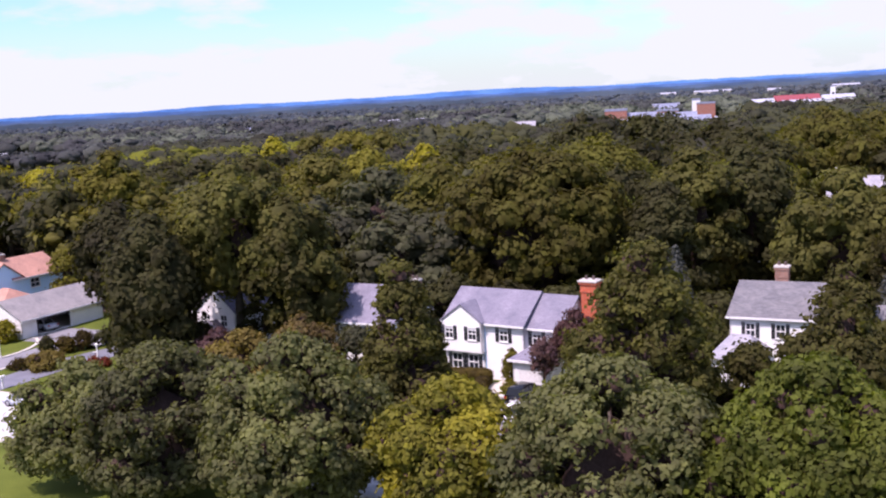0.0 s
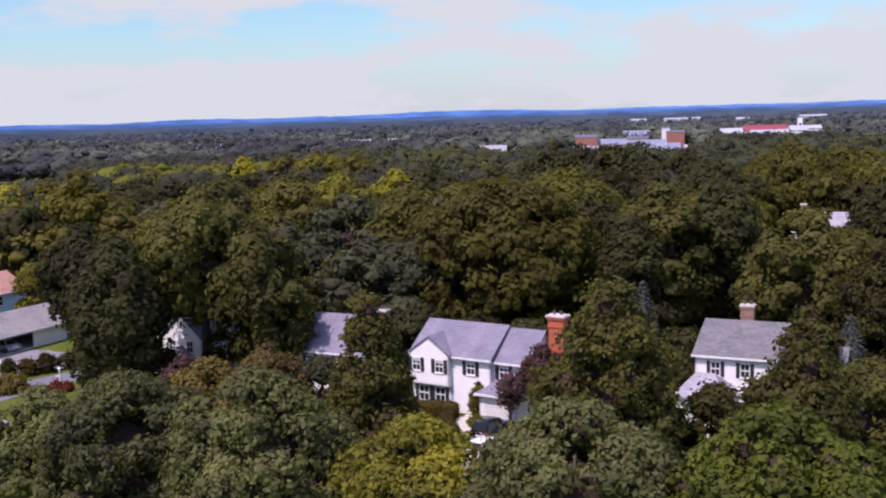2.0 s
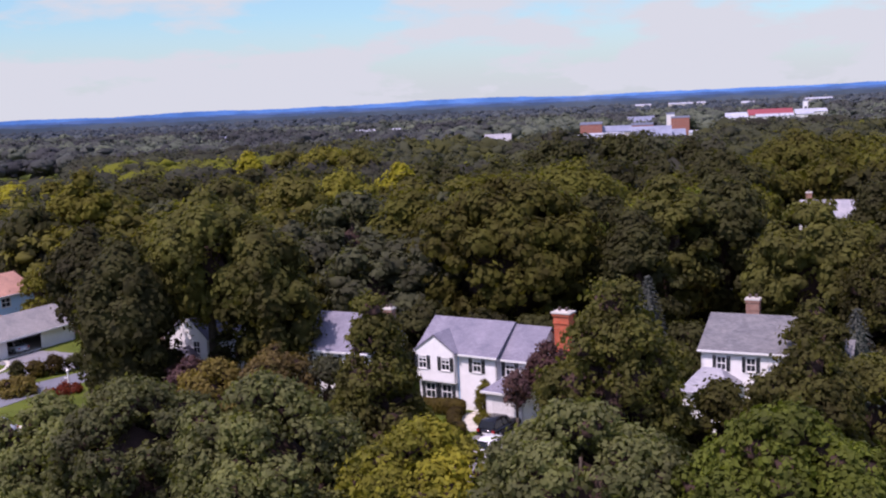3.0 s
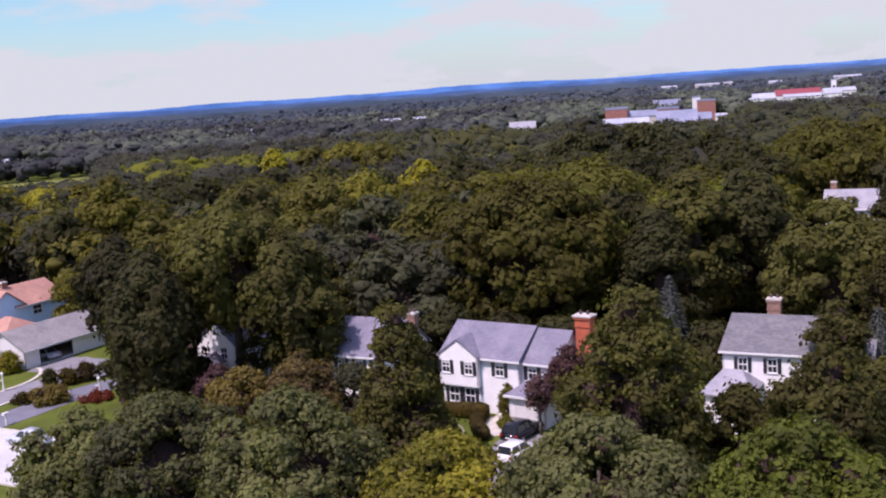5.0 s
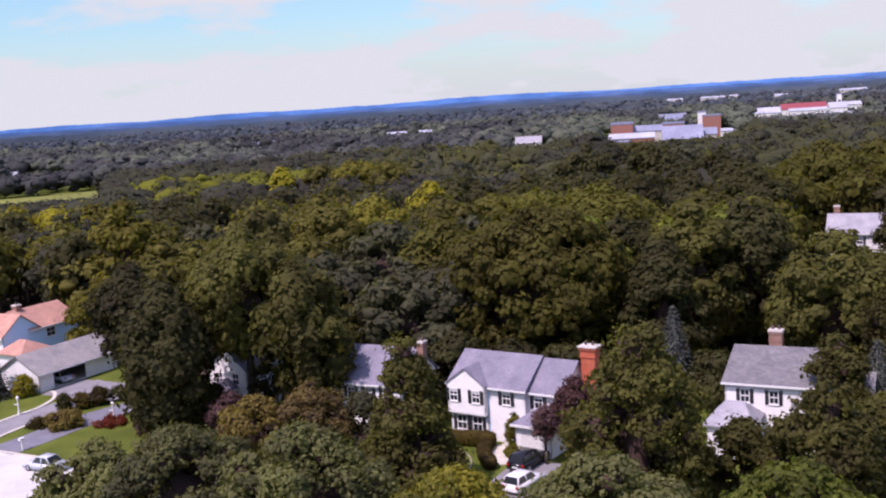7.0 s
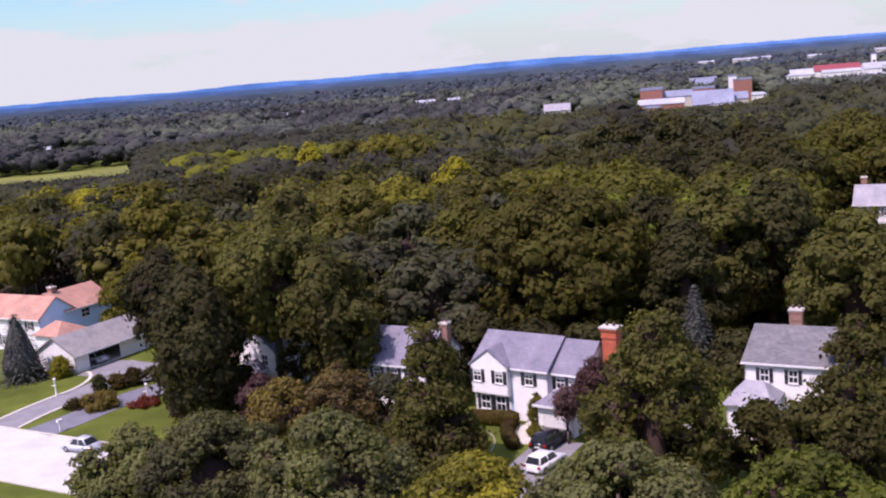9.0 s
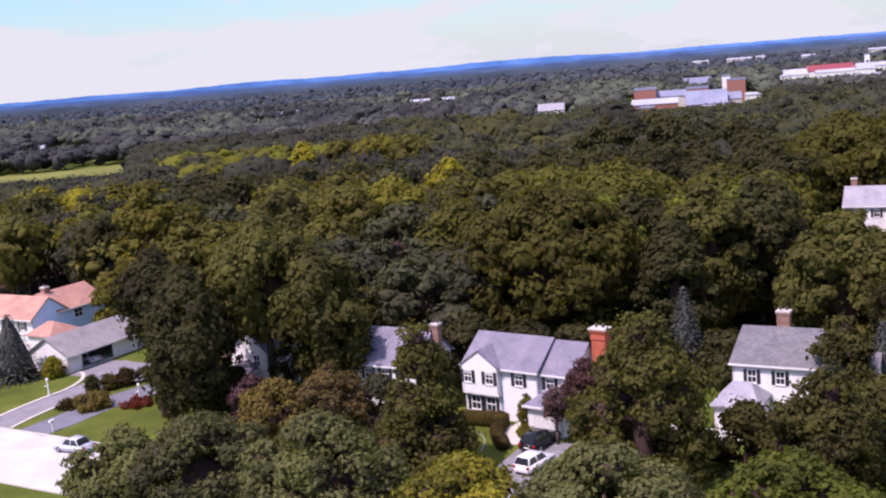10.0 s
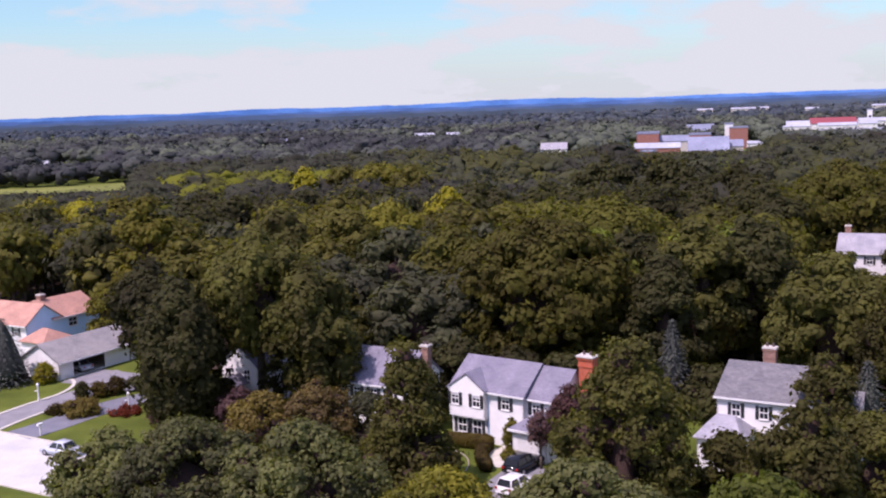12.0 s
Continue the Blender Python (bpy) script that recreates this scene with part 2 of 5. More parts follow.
GRASS = surface("grass", (0.062, 0.084, 0.012), (0.130, 0.160, 0.024), 0.16, 9.0, 0.9, 0.03, 0.1)
MEADOW = surface("meadow", (0.110, 0.130, 0.028), (0.210, 0.220, 0.055), 0.03, 2.0, 0.9, 0.03, 0.1)
CONCRETE = surface("concrete_road", (0.48, 0.47, 0.46), (0.60, 0.59, 0.58), 0.35, 14.0, 0.85, 0.004)
ASPHALT = surface("asphalt", (0.205, 0.196, 0.210), (0.270, 0.258, 0.272), 0.5, 20.0, 0.9, 0.006)
BLUESTONE = surface("sealed_asphalt", (0.150, 0.152, 0.185), (0.200, 0.200, 0.235), 0.5, 20.0, 0.8, 0.006)
KERB = surface("kerb_stone", (0.50, 0.47, 0.40), (0.64, 0.60, 0.52), 1.2, 16.0, 0.85, 0.005)
EDGING = surface("tan_edging", (0.22, 0.19, 0.14), (0.32, 0.28, 0.21), 1.2, 16.0, 0.85, 0.005)
LITTER = surface("leaf_litter", (0.040, 0.026, 0.022), (0.085, 0.060, 0.045), 0.4, 5.0, 0.95, 0.04, 0.1)
SIDING = lapped("white_siding", (0.74, 0.73, 0.72), (0.82, 0.81, 0.80))
# white boards with the blue of skylit shade painted in
SHADE_BLUE_SIDING = lapped("shade_blue_siding", (0.48, 0.72, 0.95), (0.53, 0.77, 0.97))
TRIM = plain("white_trim", (0.80, 0.79, 0.78), 0.45)
ROOF_GREY = shingled("grey_shingles", (0.200, 0.188, 0.240), (0.245, 0.232, 0.285), (0.130, 0.124, 0.155))
ROOF_WORN = shingled("weathered_shingles", (0.142, 0.138, 0.146), (0.212, 0.206, 0.214), (0.112, 0.109, 0.115))
ROOF_TAN = shingled("tan_shingles", (0.270, 0.252, 0.248), (0.330, 0.310, 0.302), (0.205, 0.190, 0.186))
ROOF_PINK = shingled("salmon_shingles", (0.440, 0.235, 0.175), (0.530, 0.290, 0.220), (0.330, 0.180, 0.140))
ROOF_RUST = shingled("rust_shingles", (0.200, 0.085, 0.060), (0.260, 0.120, 0.085), (0.140, 0.070, 0.055))
ROOF_PALE = shingled("pale_shingles", (0.320, 0.312, 0.345), (0.390, 0.378, 0.410), (0.240, 0.232, 0.250))
BRICK = brickwork("red_brick", (0.480, 0.082, 0.034), (0.560, 0.115, 0.050), (0.420, 0.200, 0.140))
SCHOOL_BRICK = brickwork("school_brick", (0.300, 0.105, 0.080), (0.370, 0.140, 0.105), (0.330, 0.220, 0.180))
BRICK_DULL = brickwork("brown_brick", (0.250, 0.115, 0.080), (0.330, 0.160, 0.110), (0.320, 0.270, 0.240))
CAP = surface("concrete_cap", (0.50, 0.46, 0.42), (0.66, 0.62, 0.56), 2.0, 20.0, 0.85, 0.004)
CLAY = plain("clay_pot", (0.10, 0.07, 0.06), 0.8)
BLACK = plain("black_paint", (0.020, 0.021, 0.024), 0.5)
GLASS = gloss("dark_glass", (0.022, 0.027, 0.034), 0.05)
BLIND = plain("blind", (0.62, 0.62, 0.63), 0.7)
DOOR = plain("white_door", (0.76, 0.75, 0.74), 0.4)
WOOD_DARK = plain("dark_door", (0.05, 0.035, 0.03), 0.5)
SLATE_ROOF = surface("slate_blue_roof", (0.20, 0.22, 0.30), (0.28, 0.30, 0.40), 0.08, 1.0, 0.7, 0.0)
PALE_METAL = surface("pale_metal_roof", (0.36, 0.37, 0.44), (0.48, 0.49, 0.56), 0.08, 1.0, 0.6, 0.0)
RED_ROOF = plain("red_roof", (0.27, 0.055, 0.065), 0.6)
RUBBER = plain("rubber", (0.018, 0.018, 0.019), 0.85)
RIM = plain("alloy", (0.42, 0.42, 0.44), 0.3, 0.9)
PAINT_BLACK = gloss("black_car_paint", (0.010, 0.010, 0.012), 0.12)
PAINT_WHITE = gloss("white_car_paint", (0.74, 0.74, 0.75), 0.16)
PAINT_SILVER = gloss("silver_car_paint", (0.46, 0.49, 0.55), 0.2)
LAMP_CLEAR = gloss("clear_lens", (0.62, 0.64, 0.66), 0.1)
LAMP_RED = gloss("red_lens", (0.35, 0.015, 0.012), 0.15)


# hill colours carry the blue of haze, with a faint glow added
def hazy_hill_material(c1, c2):
    m, n, l, b = nodes_of("hazy_hills", 1.0, 0.0, 0.0)
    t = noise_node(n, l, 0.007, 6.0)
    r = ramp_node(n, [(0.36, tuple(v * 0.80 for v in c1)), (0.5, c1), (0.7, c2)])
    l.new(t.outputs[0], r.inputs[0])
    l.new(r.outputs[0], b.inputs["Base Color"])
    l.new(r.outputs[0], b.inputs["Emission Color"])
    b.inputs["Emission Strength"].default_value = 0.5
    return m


# ---- mesh helpers ----
def box(bm, x0, y0, z0, x1, y1, z1):
    vs = [bm.verts.new((x, y, z)) for z in (z0, z1) for x, y in ((x0, y0), (x1, y0), (x1, y1), (x0, y1))]
    for f in ((3, 2, 1, 0), (4, 5, 6, 7), (0, 1, 5, 4), (1, 2, 6, 5), (2, 3, 7, 6), (3, 0, 4, 7)):
        bm.faces.new([vs[i] for i in f])


def prism(bm, ring, d):
    """A planar ring of points swept by the vector d."""
    d = Vector(d)
    a = [bm.verts.new(p) for p in ring]
    b = [bm.verts.new(Vector(p) + d) for p in ring]
    bm.faces.new(a[::-1])
    bm.faces.new(b)
    for i in range(len(ring)):
        j = (i + 1) % len(ring)
        bm.faces.new((a[i], a[j], b[j], b[i]))


def tube(bm, p0, p1, r0, r1, k=8):
    p0, p1 = Vector(p0), Vector(p1)
    q = (p1 - p0).to_track_quat("Z", "Y")
    rings = []
    for p, r in ((p0, r0), (p1, r1)):
        rings.append([bm.verts.new(p + q @ Vector((r * math.cos(2 * math.pi * i / k), r * math.sin(2 * math.pi * i / k), 0))) for i in range(k)])
    for i in range(k):
        j = (i + 1) % k
        bm.faces.new((rings[0][i], rings[0][j], rings[1][j], rings[1][i]))
    bm.faces.new(rings[0][::-1])
    bm.faces.new(rings[1])


def mesh_of(name, bm, material, smooth=False):
    bmesh.ops.recalc_face_normals(bm, faces=bm.faces)
    me = bpy.data.meshes.new(name)
    bm.to_mesh(me)
    bm.free()
    me.materials.append(material)
    if smooth:
        for f in me.polygons:
            f.use_smooth = True
    return me


def part(name, bm, material, parent, label="", smooth=False):
    """Links a bmesh (or a ready mesh) as one mesh object under a thing or a part."""
    me = bm if isinstance(bm, bpy.types.Mesh) else mesh_of(name, bm, material, smooth)
    ob = new(name, me)
    ob.parent = parent
    return tagged(ob, label)


def thing(name, m, label, category, group="", kind=""):
    ob = new(name)
    ob.empty_display_size = 0.3
    ob.matrix_world = m
    return tagged(ob, label, category, group, kind)


def solid(name, bm, material, label, category, group="", kind="", m=None, smooth=False):
    ob = new(name, mesh_of(name, bm, material, smooth))
    if m is not None:
        ob.matrix_world = m
    return tagged(ob, label, category, group, kind)


# the street's own axes: s along it, p away from it
STREET = math.atan2(-0.456, 0.89)


def at(s, p, z=0.0, turn=0.0):
    c, d = math.cos(STREET), math.sin(STREET)
    return Matrix.Translation((1.0 + s * c - p * d, 74.0 + s * d + p * c, z)) @ Matrix.Rotation(STREET + radians(turn), 4, "Z")


def sp(s, p, z=0.0):
    return at(s, p, z).translation


def to_street(x, y):
    c, d = math.cos(STREET), math.sin(STREET)
    return (x - 1.0) * c + (y - 74.0) * d, -(x - 1.0) * d + (y - 74.0) * c


# ---- ground, road, drives ----
def sheet(name, ring, z, depth, material, label, category):
    bm = bmesh.new()
    prism(bm, [(p[0], p[1], z - depth) for p in ring], (0, 0, depth))
    return solid(name, bm, material, label, category, kind="structure")


def ribbon(name, pts, width, z, depth, material, label, category):
    """A strip of the given width along a line of (s, p) points, eased by a spline."""
    pts = [Vector(sp(*q)) for q in pts]
    line = []
    for i in range(len(pts) - 1):
        a, b, c, d = pts[max(0, i - 1)], pts[i], pts[i + 1], pts[min(len(pts) - 1, i + 2)]
        for k in range(6):
            t = k / 6
            line.append(0.5 * (2 * b + (c - a) * t + (2 * a - 5 * b + 4 * c - d) * t * t + (3 * b - a - 3 * c + d) * t ** 3))
    line.append(pts[-1])
    bm = bmesh.new()
    left, right = [], []
    for i, q in enumerate(line):
        d = (line[min(i + 1, len(line) - 1)] - line[max(i - 1, 0)]).normalized()
        nrm = Vector((-d.y, d.x, 0)) * width / 2
        left.append(q + nrm)
        right.append(q - nrm)
    ring = [(q.x, q.y, z - depth) for q in left] + [(q.x, q.y, z - depth) for q in reversed(right)]
    n = len(line)
    lo = [bm.verts.new(q) for q in ring]
    hi = [bm.verts.new((q[0], q[1], z)) for q in ring]
    for i in range(n - 1):
        j = 2 * n - 1 - i
        bm.faces.new((hi[i], hi[i + 1], hi[j - 1], hi[j]))
    for i in range(2 * n):
        j = (i + 1) % (2 * n)
        bm.faces.new((lo[i], lo[j], hi[j], hi[i]))
    return solid(name, bm, material, label, category, kind="structure")


bm = bmesh.new()
bmesh.ops.create_grid(bm, x_segments=60, y_segments=60, size=4900)
solid("ground", bm, GRASS, "mown green grass, patchy, running to the horizon", "ground", kind="structure")

sheet("road", [sp(-170, -10.6), sp(120, -10.6), sp(120, 0), sp(-170, 0)], 0.03, 0.2, CONCRETE, "wide pale concrete street, bleached by the sun", "road")
for name, p in (("kerb_near", -10.7), ("kerb_far", 0.1)):
    ribbon(name, [(-170, p), (-60, p), (30, p), (120, p)], 0.22, 0.13, 0.3, KERB, "low pale concrete kerb along the street", "kerb")
ribbon("driveway_1", [(-61.6, 0), (-62.3, 4), (-62.7, 9), (-62.6, 13), (-62.9, 17), (-65, 21.5), (-68.5, 23)], 4.4, 0.035, 0.2, ASPHALT, "curved grey asphalt driveway leading to the garage", "driveway")
ribbon("driveway_1_apron", [(-70.0, 21.0), (-58, 21.5)], 7.0, 0.031, 0.2, ASPHALT, "grey asphalt turning apron before the garage", "driveway")
ribbon("driveway_kerb", [(-64.0, 0.6), (-64.65, 4.5), (-65.0, 9), (-65.0, 13), (-66.2, 16.2), (-68.0, 18.2), (-69.8, 19.2)], 0.45, 0.1, 0.25, KERB, "pale stone edging along the curved driveway", "kerb")
ribbon("driveway_kerb_inner", [(-59.3, 0.6), (-60.0, 4), (-60.4, 8), (-60.3, 10.5)], 0.4, 0.1, 0.25, KERB, "pale stone edging along the curved driveway", "kerb")
ribbon("driveway_2", [(-55.6, 0), (-55.3, 4), (-55.3, 9), (-54.8, 13), (-53.4, 18), (-52.0, 23)], 4.6, 0.035, 0.2, BLUESTONE, "blue-grey sealed asphalt driveway", "driveway")
ribbon("driveway_3", [(-1.3, 0), (-1.45, 6), (-1.55, 14.2)], 4.3, 0.035, 0.2, ASPHALT, "grey asphalt driveway before the white garage", "driveway")
ribbon("driveway_4", [(10.0, 0), (9.8, 8), (9.6, 21.5)], 5.0, 0.036, 0.2, CONCRETE, "pale concrete driveway, half hidden by trees", "driveway")
ribbon("front_walk", [(-6.6, 17.2), (-6.4, 15.4), (-5.2, 13.9), (-4.2, 12.6)], 1.1, 0.05, 0.2, KERB, "pale curved front walk to the entry", "path")
ribbon("lawn_edge", [(-11.6, 15.4), (-9.0, 14.2), (-7.4, 12.2), (-6.6, 9.8)], 0.14, 0.05, 0.2, EDGING, "pale stone edging of the front lawn", "edging")
sheet("field", [(-330, 452), (-228, 448), (-192, 428), (-156, 440), (-182, 518), (-224, 497), (-330, 500)], 0.05, 0.2, MEADOW, "open sunlit meadow among the woods", "field")


sheet("woodland_floor", [(-150, 152), (-66, 152), (-30, 121), (8, 107), (30, 122), (60, 100), (150, 100), (260, 445), (-140, 445)], 0.02, 0.1, LITTER, "brown leaf litter under the trees", "ground")


# far wooded ridges, well beyond everything else, each row painted bluer for haze
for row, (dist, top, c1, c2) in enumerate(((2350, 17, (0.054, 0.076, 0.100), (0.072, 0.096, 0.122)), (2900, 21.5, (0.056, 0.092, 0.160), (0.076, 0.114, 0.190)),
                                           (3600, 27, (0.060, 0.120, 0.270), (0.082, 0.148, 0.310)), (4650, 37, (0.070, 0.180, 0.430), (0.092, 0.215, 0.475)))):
    bm = bmesh.new()
    prev = None
    for j in range(1281):
        i = j * 0.25
        a = radians(-40 + i * 0.25)
        h = top + (3 + row) * noise.noise((i * 0.05, 3.1 + row, 0)) + 2.5 * noise.noise((i * 0.31, 7.7 + row, 0)) + 1.6 * noise.noise((i * 1.7, 2.2 + row, 0))
        if row == 3:
            h += 10 * math.exp(-((i - 166) / 17.0) ** 2) + 4 * math.exp(-((i - 100) / 60.0) ** 2)
        x, y = dist * math.sin(a), dist * math.cos(a)
        ring = [bm.verts.new((x, y, -20)), bm.verts.new((x, y, h)), bm.verts.new((x * 1.03, y * 1.03, h * 0.6))]
        if prev:
            for k in range(2):
                bm.faces.new((prev[k], ring[k], ring[k + 1], prev[k + 1]))
        prev = ring
    solid("backdrop_hills_%d" % (row + 1), bm, hazy_hill_material(c1, c2), "low wooded hills, painted blue for distance haze", "hills", kind="structure")


# ---- houses ----
def wall(house, a, b, z0, z1, material, openings=(), thick=0.16, peak=None, name="wall"):
    """A wall from a to b, outer face to the right of the way; openings are (from, to, sill, head). peak: height of a gable above it."""
    a, b = Vector((*a, 0)), Vector((*b, 0))
    d = (b - a).normalized()
    inward = Vector((-d.y, d.x, 0)) * thick
    length = (b - a).length
    xs = sorted({0.0, length, *[v for o in openings for v in o[:2]]})
    zs = sorted({z0, z1, *[v for o in openings for v in o[2:]]})
    nx, nz = len(xs) - 1, len(zs) - 1

    def full(i, j):
        if not (0 <= i < nx and 0 <= j < nz):
            return False
        cx, cz = (xs[i] + xs[i + 1]) / 2, (zs[j] + zs[j + 1]) / 2
        return not any(o[0] < cx < o[1] and o[2] < cz < o[3] for o in openings)
    bm = bmesh.new()
    known = {}

    def vert(i, j, side):
        if (i, j, side) not in known:
            known[i, j, side] = bm.verts.new(a + d * xs[i] + Vector((0, 0, zs[j])) + inward * side)
        return known[i, j, side]
    for i in range(nx):
        for j in range(nz):
            if not full(i, j):
                continue
            ring = ((i, j), (i + 1, j), (i + 1, j + 1), (i, j + 1))
            bm.faces.new([vert(*q, 0) for q in ring])
            bm.faces.new([vert(*q, 1) for q in reversed(ring)])
            for k, near in enumerate(((i, j - 1), (i + 1, j), (i, j + 1), (i - 1, j))):
                if full(*near) or (peak and near[1] == nz):
                    continue
                p, q = ring[k], ring[(k + 1) % 4]
                bm.faces.new((vert(*q, 0), vert(*p, 0), vert(*p, 1), vert(*q, 1)))
    if peak:
        tops = [bm.verts.new((a + b) / 2 + Vector((0, 0, peak)) + inward * side) for side in (0, 1)]
        for side in (0, 1):
            bm.faces.new([vert(i, nz, side) for i in range(nx + 1)] + [tops[side]])
        for i in (0, nx):
            bm.faces.new((vert(i, nz, 0), tops[0], tops[1], vert(i, nz, 1)))
    return part(name, bm, material, house)


def gable_roof(house, lo, hi, half, mid, ze, zr, axis, material, over=0.35, rake=0.25, t=0.14, name="roof", trim=True):
    """A gable roof with its ridge along axis from lo to hi, centred on mid, and white boards at its eaves."""
    k = (zr - ze) / half
    e, drop = half + over, ze - k * over
    prof = [(-e, drop), (0, zr), (e, drop), (e, drop + t), (0, zr + t), (-e, drop + t)]

    def p3(along, q):
        return (along, mid + q[0], q[1]) if axis == "x" else (mid + q[0], along, q[1])
    bm = bmesh.new()
    d = (hi - lo + 2 * rake)
    prism(bm, [p3(lo - rake, q) for q in prof], (d, 0, 0) if axis == "x" else (0, d, 0))
    ob = part(name, bm, material, house)
    if trim:
        for s in (-1, 1):
            bm = bmesh.new()
            ring = [p3(lo - rake - 0.02, (s * (e + 0.003), drop - 0.06)), p3(lo - rake - 0.02, (s * (e + 0.07), drop - 0.06)), p3(lo - rake - 0.02, (s * (e + 0.07), drop + t * 0.8)), p3(lo - rake - 0.02, (s * (e + 0.003), drop + t * 0.8))]
            prism(bm, ring, (d + 0.04, 0, 0) if axis == "x" else (0, d + 0.04, 0))
            part("fascia", bm, TRIM, house)
    return ob


def hip_roof(house, x0, x1, y0, y1, z0, zt, inset, material, back=None, t=0.12, name="roof"):
    """A hipped roof over a rectangle; back: how far the top line lies behind the front eave."""
    back = (y1 - y0) if back is None else back
    bm = bmesh.new()
    base = [(x0, y0, z0), (x1, y0, z0), (x1, y1, z0), (x0, y1, z0)]
    top = [(x0 + inset, y0 + back, zt), (x1 - inset, y0 + back, zt)]
    b0 = [bm.verts.new((p[0], p[1], p[2] - t)) for p in base]
    b1 = [bm.verts.new(p) for p in base]
    tp = [bm.verts.new(p) for p in top]
    bm.faces.new(b0[::-1])
    for i in range(4):
        j = (i + 1) % 4
        bm.faces.new((b0[i], b0[j], b1[j], b1[i]))
    bm.faces.new((b1[0], b1[1], tp[1], tp[0]))
    bm.faces.new((b1[1], b1[2], tp[1]))
    bm.faces.new((b1[2], b1[3], tp[0], tp[1]))
    bm.faces.new((b1[3], b1[0], tp[0]))
    return part(name, bm, material, house)


WINDOW_MESH = {}


def window(house, a, b, x, z, w=0.95, h=1.3, shutters=True, blind=True, shutter=0.36):
    """A double-hung window, centred x along the wall from a to b, its sill at z; returns its opening."""
    a, b = Vector((*a, 0)), Vector((*b, 0))
    d = (b - a).normalized()
    m = Matrix.Translation(a + d * x + Vector((0, 0, z))) @ Matrix.Rotation(math.atan2(d.y, d.x), 4, "Z")
    key = (round(w, 3), round(h, 3))
    if key not in WINDOW_MESH:
        bm = bmesh.new()
        f = 0.075
        box(bm, -w / 2, -0.035, 0, -w / 2 + f, 0.1, h)
        box(bm, w / 2 - f, -0.035, 0, w / 2, 0.1, h)
        box(bm, -w / 2 + f, -0.035, h - f, w / 2 - f, 0.1, h)
        box(bm, -w / 2 + f, -0.035, 0, w / 2 - f, 0.1, f)
        box(bm, -w / 2 + f, -0.02, h / 2 - 0.04, w / 2 - f, 0.08, h / 2 + 0.04)
        box(bm, -0.02, -0.005, f, 0.02, 0.06, h / 2 - 0.04)
        box(bm, -0.02, -0.005, h / 2 + 0.04, 0.02, 0.06, h - f)
        fr = mesh_of("window", bm, TRIM)
        bm = bmesh.new()
        box(bm, -w / 2 + f, 0.05, f, w / 2 - f, 0.065, h / 2 - 0.04)
        lo = mesh_of("pane", bm, GLASS)
        bm = bmesh.new()
        box(bm, -w / 2 + f, 0.05, h / 2 + 0.04, w / 2 - f, 0.065, h - f)
        up = mesh_of("pane", bm, GLASS)
        bm = bmesh.new()
        box(bm, -w / 2 + f, 0.034, h * 0.72, w / 2 - f, 0.046, h * 0.93)
        bl = mesh_of("blind", bm, BLIND)
        bm = bmesh.new()
        box(bm, -w / 2 - 0.06, -0.09, -0.06, w / 2 + 0.06, -0.037, 0.0)
        si = mesh_of("sill", bm, TRIM)
        bm = bmesh.new()
        box(bm, -shutter / 2, -0.06, -0.03, -shutter / 2 + 0.05, -0.005, h + 0.03)
        box(bm, shutter / 2 - 0.05, -0.06, -0.03, shutter / 2, -0.005, h + 0.03)
        for zz in (-0.03, h / 2 - 0.03, h - 0.03):
            box(bm, -shutter / 2 + 0.05, -0.055, zz, shutter / 2 - 0.05, -0.006, zz + 0.06)
        n = 12
        for i in range(n):
            zz = 0.04 + (h - 0.1) * i / n
            box(bm, -shutter / 2 + 0.05, -0.04, zz, shutter / 2 - 0.05, -0.012, zz + (h - 0.1) / n * 0.7)
        sh = mesh_of("shutter", bm, BLACK)
        WINDOW_MESH[key] = (fr, lo, up, bl, si, sh)
    fr, lo, up, bl, si, sh = WINDOW_MESH[key]
    win = part("window", fr, None, house)
    win.matrix_basis = m
    part("pane", lo, None, win)
    part("pane", up, None, win)
    part("sill", si, None, win)
    if blind:
        part("blind", bl, None, win)
    if shutters:
        for s in (-1, 1):
            o = part("shutter", sh, None, house, "black louvred shutter")
            o.matrix_basis = m @ Matrix.Translation((s * (w / 2 + shutter / 2 + 0.02), 0, 0))
    return (x - w / 2, x + w / 2, z, z + h)


def windows(house, a, b, spots, **kw):
    """Several windows on one wall, from (x, sill) spots; returns their openings."""
    return [window(house, a, b, x, z, **kw) for x, z in spots]


